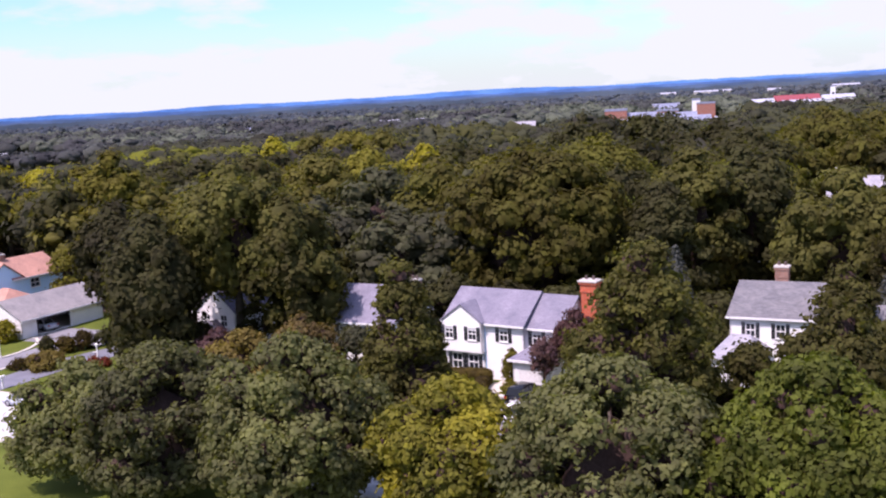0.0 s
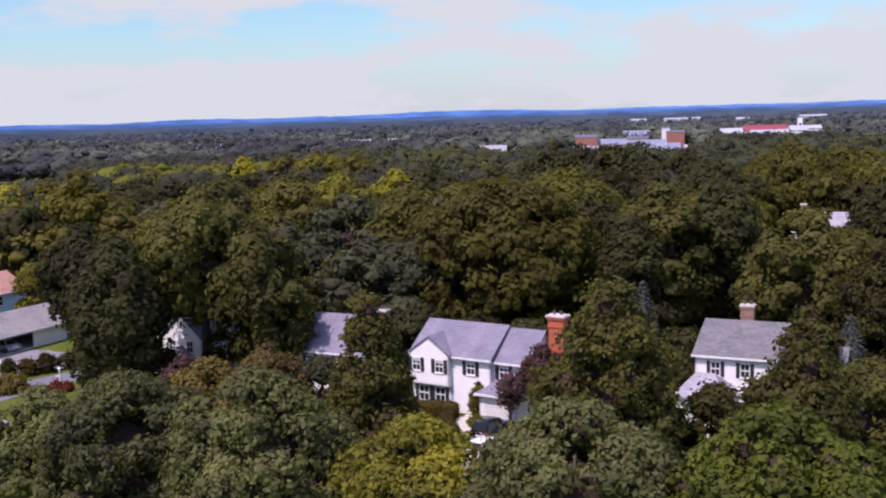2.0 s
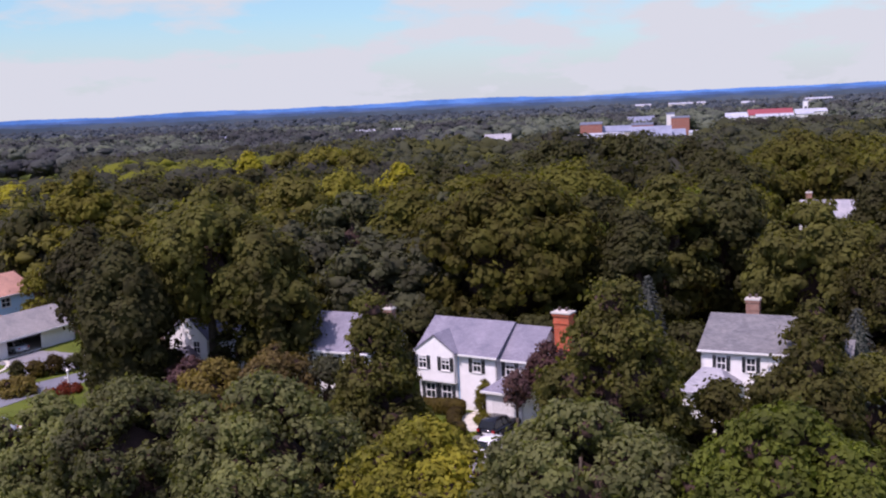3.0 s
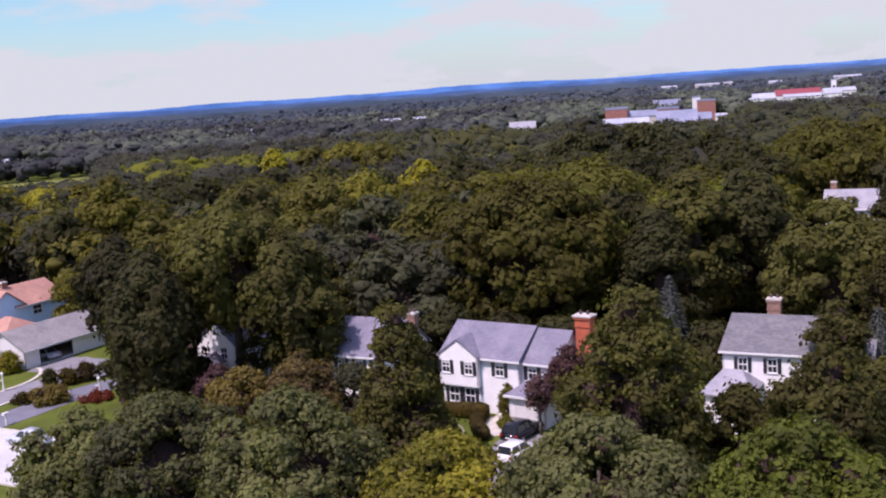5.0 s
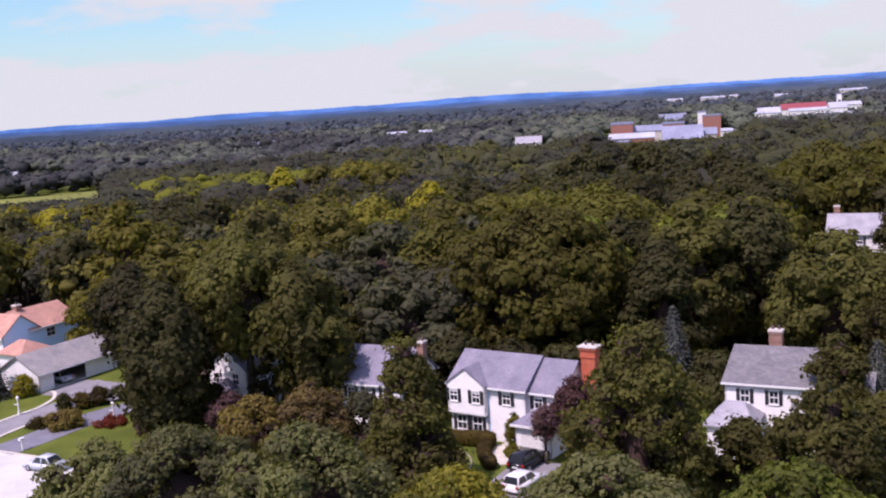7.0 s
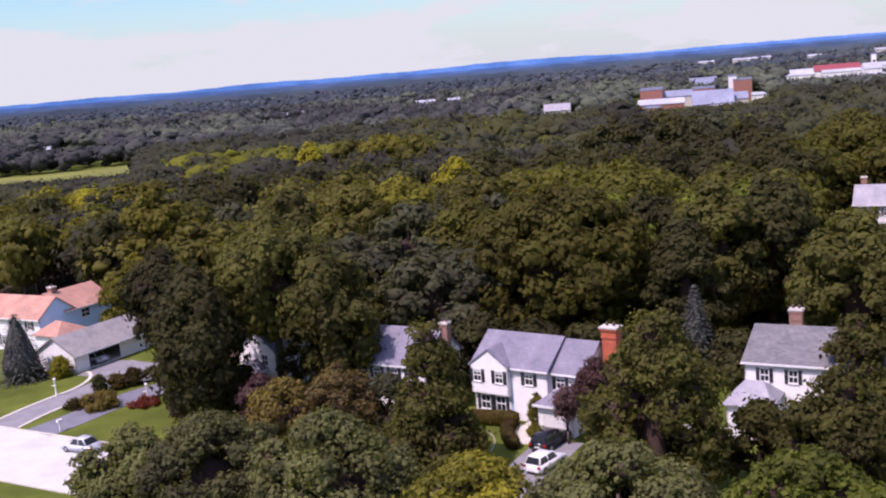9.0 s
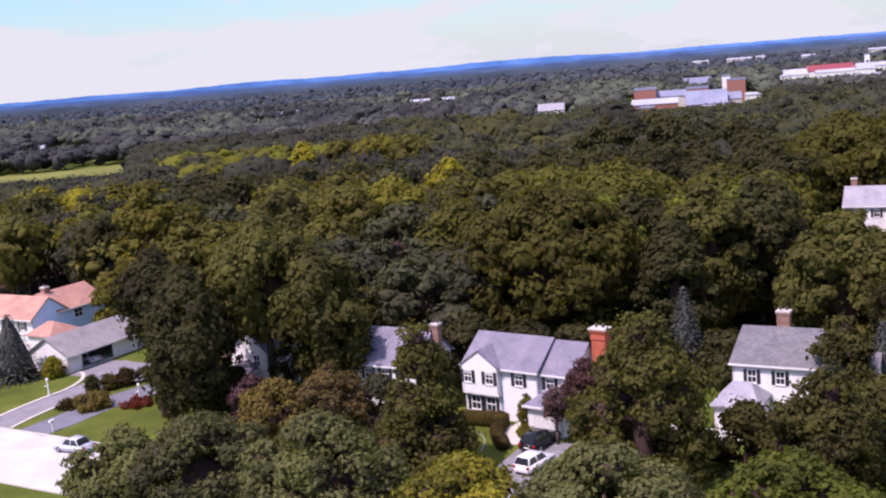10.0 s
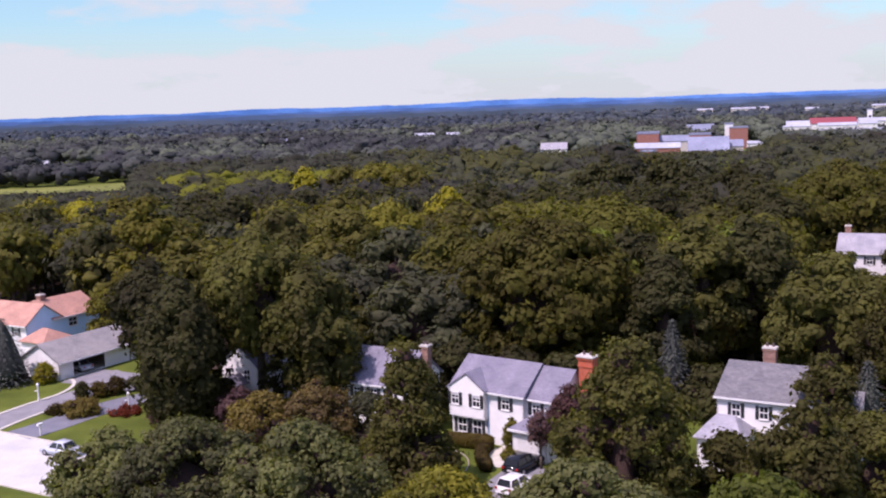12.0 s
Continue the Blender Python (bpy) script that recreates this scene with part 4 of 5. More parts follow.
def crown_mesh(name, style, h, r, base, puff, leaves, size, material, rng, rag=0.16, fill=1.0, droop=0.0, knot=0.62):
    """A crown: close-leaved boughs of uneven size round a core of twigs, coloured dark for the shade inside, each bough
    set with tufts, each tuft a few leaf sprays.
    Between the boughs the view goes in to the twigs; droop lets the boughs hang."""
    tall = h - base
    phase = rng.uniform(0, 6.28, 3)
    bough = min(puff * 1.8, r * 0.42)
    near = size < 0.3
    s, tuft = size * 1.2, size * (1.9 if near else 1.65)

    def reach(a, t):
        wob = np.sin(2 * a + phase[0] + 3 * t) * 0.5 + np.sin(3 * a + phase[1] - 5 * t) * 0.35 + np.sin(5 * a + phase[2] + 9 * t) * 0.25
        return r * outline(style, t) * (1 + rag * wob)
    ts = np.linspace(0.01, 0.99, 60)
    area = np.sum(2 * np.pi * r * outline(style, ts)) * tall / 60 + 0.5 * np.pi * r * r
    n = max(5, int(area * fill / (bough * bough * 1.8)))
    w = outline(style, ts) + 0.18
    t = rng.choice(ts, n, p=w / w.sum()) + rng.uniform(-0.008, 0.008, n)
    a = np.arange(n) * 2.39996 + rng.uniform(-0.5, 0.5, n)
    q = bough * rng.uniform(0.55, 1.3, n)
    rad = np.maximum(0, reach(a, t) - q * 0.7) * rng.uniform(0.74 if fill < 1.2 else 0.90, 1.08 if fill < 1.2 else 1.03, n)
    c = np.stack([rad * np.cos(a), rad * np.sin(a), base + tall * np.clip(t, 0, 1) - q * 0.55 * (t > 0.75) + q * 0.35 * (t < 0.15)], 1)
    mid = np.array([0, 0, base + tall * 0.40])
    out = unit((c - mid) / np.array([r, r, tall * 0.55]))
    # tufts over the outer side of each bough
    per = np.maximum(6, ((3.7 if near else 2.7) * (q / tuft) ** 2)).astype(int)
    own = np.repeat(np.arange(n), per)
    d = unit(rng.normal(size=(len(own), 3)) + out[own] * 0.85 + np.array([0, 0, 0.35]))
    long = np.array([1.0, 1.0, 0.68 + droop * 0.9])
    p = c[own] + d * q[own][:, None] * long * rng.uniform(0.72, 1.14, (len(own), 1))
    p[:, 2] = np.maximum(p[:, 2] - droop * q[own] * rng.uniform(0, 1.2, len(own)), base * 0.7)
    big = tuft * rng.uniform(0.6, 1.35, len(own))
    k = leaves
    off = rng.normal(size=(len(own), k, 3)) * 0.52
    pos = (p[:, None] + off * big[:, None, None] * np.array([1, 1, 0.8 + droop])).reshape(-1, 3)
    soft = unit(off * (1.25 if near else 0.5) + d[:, None] * (0.6 if near else 0.7) + np.array([0, 0, 0.15]) + rng.normal(size=off.shape) * 0.10).reshape(-1, 3)
    v = leaf_quads(pos, unit(soft + rng.normal(size=soft.shape) * (0.17 if near else 0.10)), s, rng)
    tone = np.clip(rng.normal(0.5, 0.2 if near else 0.09, len(own)), 0, 1)
    tint = np.clip(np.repeat(tone, k) + rng.normal(size=len(own) * k) * 0.05, 0, 1)
    quads = np.arange(len(v)).reshape(-1, 4)
    # the close-set leaves within each bough, tinted darker for inner shade, and the twig core
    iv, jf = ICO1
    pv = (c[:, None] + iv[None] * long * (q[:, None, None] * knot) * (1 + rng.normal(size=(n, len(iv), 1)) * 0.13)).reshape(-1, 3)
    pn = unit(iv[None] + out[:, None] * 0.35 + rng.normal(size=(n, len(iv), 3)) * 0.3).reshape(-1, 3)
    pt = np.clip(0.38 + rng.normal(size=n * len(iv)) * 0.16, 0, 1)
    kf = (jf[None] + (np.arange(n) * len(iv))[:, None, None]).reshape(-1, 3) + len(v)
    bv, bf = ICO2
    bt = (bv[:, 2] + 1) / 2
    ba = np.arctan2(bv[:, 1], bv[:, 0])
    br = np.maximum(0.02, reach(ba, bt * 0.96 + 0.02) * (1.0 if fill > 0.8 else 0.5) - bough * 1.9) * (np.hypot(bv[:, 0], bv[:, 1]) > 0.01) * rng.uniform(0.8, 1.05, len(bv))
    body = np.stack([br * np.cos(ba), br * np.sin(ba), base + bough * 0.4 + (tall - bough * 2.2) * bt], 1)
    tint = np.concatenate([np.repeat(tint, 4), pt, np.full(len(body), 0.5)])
    return array_mesh(name, np.concatenate([v, pv, body]), np.concatenate([bf + len(v) + len(pv), kf]), quads, material, tint, np.concatenate([np.repeat(soft, 4, axis=0), pn]), SHADE_TWIGS, len(bf) + (len(kf) if knot < 0.7 else 0))


def trunk_mesh(h, base, r, rng, limbs=6):
    bm = bmesh.new()
    girth = max(0.09, h * 0.022)
    lean = Vector((rng.uniform(-0.3, 0.3), rng.uniform(-0.3, 0.3), 0))
    pts = [Vector((0, 0, -0.15)), Vector((0, 0, base * 0.5)) + lean * 0.3, Vector((0, 0, base + (h - base) * 0.25)) + lean, Vector((0, 0, base + (h - base) * 0.7)) + lean * 1.4]
    gs = [girth * 1.35, girth, girth * 0.75, girth * 0.3]
    for i in range(3):
        tube(bm, pts[i], pts[i + 1], gs[i], gs[i + 1], 9)
    for i in range(limbs):
        a = 2 * math.pi * (i + rng.uniform(-0.3, 0.3)) / limbs
        p = pts[1].lerp(pts[2], 0.35 + 0.65 * i / limbs)
        e = p + Vector((math.cos(a) * r * 0.62, math.sin(a) * r * 0.62, (h - base) * rng.uniform(0.12, 0.34)))
        m = p.lerp(e, 0.5) + Vector((0, 0, 0.25))
        tube(bm, p, m, girth * 0.42, girth * 0.28, 6)
        tube(bm, m, e, girth * 0.28, girth * 0.09, 6)
    return mesh_of("trunk", bm, BARK, True)


PLACED = []   # x, y, radius of trees that stand at fixed spots


def tree(x, y, h, r, kind, label, style="round", base=None, leafsize=0.25, puff=0.85, leaves=7, rag=0.16, fill=1.0, group="", name="tree", category="tree", droop=0.0, knot=0.62):
    rng = np.random.default_rng(len(PLACED) + 100)
    base = h * 0.22 if base is None else base
    if y > 95 and h > 9:
        leafsize = max(leafsize, 0.36 if y < 118 else 0.44 if y < 160 else 0.55)
        knot = 0.80
        puff = max(puff, 0.95)
    ob = thing(name, Matrix.Translation((x, y, 0)) @ Matrix.Rotation(rng.uniform(0, 6.28), 4, "Z"), label, category, group)
    part("trunk", trunk_mesh(h, max(base, h * 0.15), r, rng), None, ob)
    part("crown", crown_mesh("crown", style, h, r, base, puff, leaves, leafsize, LEAF[kind], rng, rag, fill, droop, knot), None, ob)
    PLACED.append((x, y, r))
    return ob


def conifer(x, y, h, r, label, kind="spruce", group="", name="spruce_tree"):
    """A spruce: whorls of drooping boughs round a straight stem."""
    rng = np.random.default_rng(len(PLACED) + 500)
    ob = thing(name, Matrix.Translation((x, y, 0)), label, "tree", group)
    bm = bmesh.new()
    tube(bm, (0, 0, -0.1), (0, 0, h * 0.97), h * 0.022, 0.02, 8)
    part("trunk", mesh_of("trunk", bm, BARK, True), None, ob)
    vs = []
    tiers = int(h / 0.36)
    for i in range(tiers):
        t = i / tiers
        z, rr = h * (0.06 + 0.92 * t), r * (1 - t) ** 0.72 + 0.08
        m = max(6, int(9 + 16 * (1 - t)))
        for k in range(m):
            a = 2 * math.pi * (k + rng.uniform(-0.4, 0.4)) / m
            ln = rr * rng.uniform(0.75, 1.12)
            for u in (0.35, 0.62, 0.9, 1.05):
                d = np.array([math.cos(a), math.sin(a), 0])
                p = d * ln * u + np.array([0, 0, z - 0.28 * ln * u + rng.normal() * 0.08])
                sd = np.array([-d[1], d[0], 0])
                s = 0.30 * rng.uniform(0.7, 1.3) * (0.6 + 0.5 * (1 - t))
                tip = d * 1.0 + np.array([0, 0, -0.25 + rng.normal() * 0.3])
                vs += [p - tip * s * 0.7, p + sd * s * 0.55 + [0, 0, -0.05], p + tip * s * 0.8, p - sd * s * 0.55 + [0, 0, -0.05]]
    v = np.array(vs)
    iv, jf = ICO2
    bt = (iv[:, 2] + 1) / 2
    ba = np.arctan2(iv[:, 1], iv[:, 0])
    br = r * 0.74 * (1.0 - bt) ** 0.72 * (np.hypot(iv[:, 0], iv[:, 1]) > 0.01)
    w = np.stack([br * np.cos(ba), br * np.sin(ba), h * (0.05 + 0.88 * bt)], 1)
    f = jf + len(v)
    part("crown", array_mesh("crown", np.concatenate([v, w]), f, np.arange(len(v)).reshape(-1, 4), LEAF[kind]), None, ob)
    PLACED.append((x, y, r))
    return ob


def bush(x, y, h, r, kind, label, style="mound", name="bush", category="bush", group=""):
    """A clipped or loose shrub, leaves to the ground."""
    rng = np.random.default_rng(int(abs(x * 31 + y * 17)) + 3)
    ob = new(name, crown_mesh(name, style, h, r, 0.05, min(0.42, 0.3 * h + 0.1), 6, 0.15, LEAF[kind], rng, 0.1))
    ob.matrix_world = Matrix.Translation((x, y, 0))
    return tagged(ob, label, category, group)


def hedge(name, pts, w, h, kind, label):
    """A clipped hedge along (s, p) points: a rounded body, close-set with leaves."""
    rng = np.random.default_rng(len(pts) * 7 + 1)
    pts = [Vector(sp(*q)) for q in pts]
    o = pts[0]
    line = []
    for a, b in zip(pts, pts[1:]):
        n = max(2, int((b - a).length / 0.3))
        line += [a.lerp(b, i / n) - o for i in range(n)]
    line.append(pts[-1] - o)
    iv, jf = ICO2
    vs, fs, k, lv = [], [], 0, []
    for q in line:
        c = np.array([q.x, q.y, h * 0.48])
        rad = np.array([w * 0.52, w * 0.52, h * 0.52]) * rng.uniform(0.94, 1.05)
        box_ = np.sign(iv) * np.abs(iv) ** 0.7
        vs.append(c + box_ * rad * 0.94)
        fs.append(jf + k)
        k += len(iv)
        d = unit(rng.normal(size=(90, 3)))
        p = c + np.sign(d) * np.abs(d) ** 0.7 * rad * rng.uniform(0.93, 1.04, (90, 1))
        nr = unit(d + rng.normal(size=d.shape) * 0.35)
        tg = unit(np.cross(nr, rng.normal(size=d.shape)))
        bt = np.cross(nr, tg)
        s_ = 0.10 * rng.uniform(0.7, 1.3, (90, 1))
        lv.append(np.stack([p - tg * s_, p - bt * s_ * 0.6, p + tg * s_, p + bt * s_ * 0.6], 1).reshape(-1, 3))
    lv = np.concatenate(lv)
    quads = np.arange(len(lv)).reshape(-1, 4) + k
    ob = new(name, array_mesh(name, np.concatenate(vs + [lv]), np.concatenate(fs), quads, LEAF[kind]))
    ob.matrix_world = Matrix.Translation(o)
    return tagged(ob, label, "hedge")


# street trees, on the near side of the road
ROW = "street trees along the kerb"
tree(-28.0, 72.4, 8.8, 4.6, "maple", "dark green street maple with a dense rounded crown", style="mound", base=1.2, leafsize=0.22, leaves=8, fill=1.14, group=ROW)
tree(-20.8, 69.0, 10.6, 5.9, "maple", "dark green street maple with a broad dense crown", style="mound", base=1.2, leafsize=0.22, leaves=8, fill=1.14, group=ROW)
tree(-10.9, 64.6, 11.5, 6.0, "maple", "tall dark green street maple with clumped foliage", style="mound", base=1.2, leafsize=0.22, leaves=8, fill=1.14, group=ROW)
tree(-1.0, 61.0, 9.1, 5.2, "gold", "street maple turning golden yellow at the top", style="mound", base=1.2, leafsize=0.22, leaves=8, fill=1.14, group=ROW)
tree(8.0, 55.2, 11.6, 6.0, "maple", "dark green street maple with a wide dome", style="mound", base=1.2, leafsize=0.22, leaves=8, fill=1.14, group=ROW)
tree(17.6, 50.4, 12.3, 5.8, "fresh", "bright green street maple with a wide dome", style="mound", base=1.2, leafsize=0.22, leaves=8, fill=1.14, group=ROW)
tree(28.6, 45.4, 11.5, 5.4, "green", "green street maple at the end of the row", style="mound", base=1.2, leafsize=0.22, leaves=8, fill=1.14, group=ROW)

# front yards
tree(12.6, 71.4, 15.2, 5.3, "green", "tall mid-green maple before the white houses", style="dome", base=0.9, puff=0.95, rag=0.24, fill=1.18)
tree(-4.9, 81.0, 13.6, 4.3, "green", "dark green pyramidal yard tree beside the colonial house", style="taper", base=0.3, puff=0.8, rag=0.24)
tree(24.9, 67.5, 11.3, 4.2, "green", "mid-green yard tree with loose foliage", style="dome", base=0.6, puff=0.9, rag=0.28)
tree(21.0, 74.6, 7.4, 3.0, "green", "small dark yard tree before the white house", base=0.3, style="dome", puff=0.75, rag=0.28)
tree(31.6, 73.0, 9.6, 4.2, "green", "leafy yard tree at the edge of the lawn", style="dome", base=0.8, puff=0.9, rag=0.28)
tree(9.6, 88.6, 7.2, 1.8, "plum", "purple-leaved plum tree beside the garage", base=2.6, leafsize=0.17, puff=0.55, rag=0.4, fill=0.8)
tree(6.7, 86.6, 5.2, 1.35, "mauve", "small weeping mauve tree before the garage", base=2.5, leafsize=0.15, puff=0.42, rag=0.4, fill=0.7, droop=0.3)
tree(-14.8, 92.4, 7.5, 4.0, "rust", "low rust-tinged ornamental tree", base=0.3, leafsize=0.22, puff=0.62, style="dome", rag=0.36, fill=0.85)
tree(-20.2, 92.2, 6.5, 3.7, "tan", "low olive-tan ornamental tree", base=0.3, leafsize=0.22, puff=0.62, style="dome", rag=0.36, fill=0.85)
tree(-23.6, 96.6, 5.4, 2.5, "mauve", "mauve-grey ornamental tree in the shade", base=0.3, leafsize=0.2, puff=0.6, style="mound")
tree(-10.0, 92.8, 6.0, 2.5, "grey", "grey-green shrub tree by the house front", base=0.3, leafsize=0.2, puff=0.6, style="mound")
tree(-9.0, 84.5, 3.6, 2.2, "dark", "low dark yard tree beside the evergreen", base=0.2, leafsize=0.2, puff=0.6, style="mound")
tree(-29.9, 98.4, 16.8, 4.5, "dark", "tall dark tree with drooping boughs", style="tall", base=2.4, rag=0.2, puff=1.0, droop=0.6)
tree(-27.4, 101.5, 5.6, 2.2, "dark", "dark narrow tree in the shade", style="tall", base=0.4, rag=0.2, droop=0.4)
tree(-23.0, 104.4, 20.6, 6.2, "green", "tall spreading tree shading a white house", style="tall", base=8.6, rag=0.26, puff=1.1, droop=0.4, fill=0.85)
tree(-21.2, 104.0, 6.8, 1.5, "dark", "thin understorey tree before a white house", style="tall", base=2.4, rag=0.3, puff=0.5, fill=0.5)
tree(-16.6, 102.0, 18.8, 4.4, "green", "tall green tree leaning over the grey roof", style="tall", base=2.6, rag=0.24, puff=1.0, droop=0.4)
tree(-36.9, 110.5, 17.0, 4.4, "dark", "tall dark tree with drooping boughs", style="tall", base=6.0, rag=0.26, puff=1.0)
tree(-34.2, 107.0, 6.5, 3.0, "dark", "low dark tree in the shade of taller ones", base=0.3, style="mound", rag=0.25, puff=0.9)
tree(-39.2, 133.8, 7.5, 3.6, "dark", "low dark tree in the shade of taller ones", base=0.3, style="mound", rag=0.25, puff=0.9)
q = sp(-16.4, 20.2)
tree(q.x, q.y, 6.6, 1.5, "dark", "narrow dark tree against the house gable", style="tall", base=0.3, puff=0.55, rag=0.3)
conifer(21.2, 102.0, 10.8, 2.4, "blue-grey spruce behind the white house")
for x, y, h, r in ((17.4, 101.0, 7.0, 3.0), (24.8, 101.5, 6.0, 3.2), (11.6, 105.5, 7.0, 3.6), (4.6, 106.5, 7.0, 3.4), (-1.0, 107.5, 8.0, 3.6)):
    tree(x, y, h, r, "dark", "low dark tree in the shade behind the houses", base=0.3, style="mound", rag=0.25, puff=1.1, leafsize=0.34)
conifer(-59.9, 121.0, 9.0, 3.7, "blue spruce on the corner of the lawn")
conifer(32.3, 87.0, 8.8, 2.4, "grey-blue spruce beside the weathered roof")
conifer(36.6, 88.5, 9.4, 2.6, "grey-blue spruce among the yard trees")
tree(37.6, 101.0, 17.1, 6.4, "green", "mid-green tree behind the white house", base=2.0, puff=1.1)
tree(42.5, 93.0, 15.4, 4.8, "green", "leafy tree at the end of the block", base=1.0, puff=1.0)
tree(31.6, 84.6, 10.6, 2.8, "green", "small leafy tree by the gable", base=0.5, style="tall", rag=0.3)
tree(8.4, 118.0, 19.6, 10.4, "olive", "huge olive-green tree rising behind the house", base=1.5, puff=1.2, leafsize=0.36, fill=1.5, rag=0.10)
tree(-2.6, 125.0, 18.0, 5.8, "olive", "olive-green tree behind the house", base=1.5, puff=1.3, leafsize=0.36, fill=1.3)
tree(19.4, 146.0, 19.6, 6.8, "olive", "rounded light olive tree above the woods", base=4.0, puff=1.4, leafsize=0.40, fill=1.3)
tree(27.0, 119.0, 19.8, 5.0, "green", "green maple with ragged top", style="tall", base=1.5, leafsize=0.34, puff=1.0, rag=0.28)
tree(34.8, 125.0, 18.2, 6.2, "dark", "spreading dark maple behind the houses", base=1.2, leafsize=0.34, puff=1.1, rag=0.24)
tree(21.8, 112.0, 16.2, 4.2, "dark", "dark maple with ragged crown", style="tall", base=1.0, leafsize=0.34, puff=1.0, rag=0.28)
tree(-9.8, 126.5, 18.2, 6.8, "grey", "grey-green tree behind the houses", base=5.0, leafsize=0.36, puff=1.2)
tree(-50.5, 151.0, 21.0, 4.8, "lime", "lime-green tree standing above the woods", style="tall", base=4.0, leafsize=0.40, puff=1.3)
tree(-27.8, 141.0, 20.0, 5.2, "green", "mid-green tree standing above the woods", style="tall", base=4.0, leafsize=0.40, puff=1.3)
tree(-19.3, 146.0, 20.2, 5.8, "leafy", "mid-green tree standing above the woods", style="tall", base=4.0, leafsize=0.40, puff=1.3)
tree(-12.6, 151.0, 20.0, 5.4, "lime", "light green tree standing above the woods", style="tall", base=4.0, leafsize=0.40, puff=1.3)
tree(-6.4, 196.0, 17.2, 4.8, "yellow", "tree turned bright yellow in the woods", style="tall", base=4.0, leafsize=0.5, puff=1.4)
tree(-90.5, 206.0, 17.0, 5.2, "yellow", "tree turned bright yellow in the woods", base=4.0, leafsize=0.5, puff=1.4)
tree(-80.8, 201.0, 17.0, 5.6, "yellow", "tree turned bright yellow in the woods", base=4.0, leafsize=0.5, puff=1.4)
tree(71.0, 203.0, 19.6, 10.0, "olive", "wide dark olive tree behind the pale roof", base=4.0, leafsize=0.5, puff=1.7)
tree(48.5, 173.0, 17.6, 7.2, "dark", "dark rounded tree in the woods", base=4.0, leafsize=0.5, puff=1.5)
tree(-53.2, 139.0, 9.0, 2.8, "lime", "yellow-green tree against the salmon-roofed house", base=1.0)

tree(67.6, 159.0, 13.2, 3.6, "dark", "dark tree beside the far pale roof", base=0.5, style="tall", leafsize=0.4, puff=1.2)

# hedges and bushes
hedge("hedge", [(-11.6, 16.2), (-9.6, 16.4), (-7.6, 16.6)], 1.3, 1.5, "hedge", "clipped dark green hedge under the front windows")
hedge("hedge", [(-7.6, 16.0), (-7.2, 14.4), (-6.2, 12.6), (-5.0, 11.2)], 1.3, 1.1, "hedge", "clipped hedge curving along the front walk")
x, y = sp(-4.9, 16.4)[:2]
tree(x, y, 3.6, 0.75, "lime", "slim yellow-green shrub beside the front door", base=0.1, style="tall", leafsize=0.12, puff=0.3, name="shrub", category="shrub")
for s, p, h, r, k, lab in ((-4.4, 15.0, 0.9, 0.8, "lime", "low yellow-green shrub beside the front walk"), (-71.3, 16.4, 2.6, 1.4, "yellow", "rounded yellow-green bush by the garage gable"),
                           (-55.4, 8.4, 1.8, 2.1, "tan", "broad olive-green bush between the driveways"), (-58.2, 7.6, 1.0, 1.3, "hedge", "low dark bush between the driveways"),
                           (-60.0, 12.6, 2.4, 0.8, "dark", "conical dark evergreen bush beside the drive"), (-59.3, 14.6, 2.0, 1.0, "hedge", "rounded dark bush beside the drive"),
                           (-58.4, 16.4, 2.2, 1.1, "hedge", "rounded dark bush beside the drive"), (-57.2, 18.4, 1.9, 1.1, "dark", "rounded dark bush beside the drive"),
                           (-50.8, 10.8, 0.6, 1.9, "flower", "bed of low rust-red flowers round the lamp post"), (-48.8, 14.6, 1.1, 0.6, "dark", "small dark clipped bush by the drive"),
                           (-44.0, 9.5, 2.2, 1.4, "mauve", "mauve-brown bush on the lawn"), (-42.2, 15.0, 1.8, 1.5, "lime", "light green shrub by the white porch"),
                           (-54.6, 20.6, 2.8, 1.0, "gold", "golden shrub beyond the drive"), (-53.0, 22.6, 2.2, 1.6, "rust", "rust-leaved shrub beyond the drive"),
                           (-76.5, 15.6, 1.2, 1.8, "mauve", "low brown bush beside the spruce")):
    q = sp(s, p)
    bush(q.x, q.y, h, r, k, lab)


# ---- woods ----
def clear_height(x, y):
    """How tall a tree may be so that the open field and the far buildings stay in sight over the woods."""
    d = math.hypot(x, y)
    a = math.degrees(math.atan2(x, y))
    lim = 40.0
    if -38 < a < -19 and y < 446:
        lim = 33.0 * (1 - y / 452)
    for a0, a1, dist, zb in ((7.2, 15.2, 602, 2.2), (15.0, 22.5, 985, 4.5), (2.2, 5.0, 600, 4.6), (17.4, 24.5, 172, 3.5), (-25, -20.5, 735, 4.0), (-5, -1, 990, 5.0), (10, 14.5, 1780, 9.0), (15.0, 20.5, 890, 3.5), (9.5, 12.5, 850, 7.0), (-12.9, -10.5, 870, 6.0)):
        if a0 < a < a1 and d < dist:
            lim = min(lim, 33.0 - (33.0 - zb) * d / dist)
    return lim


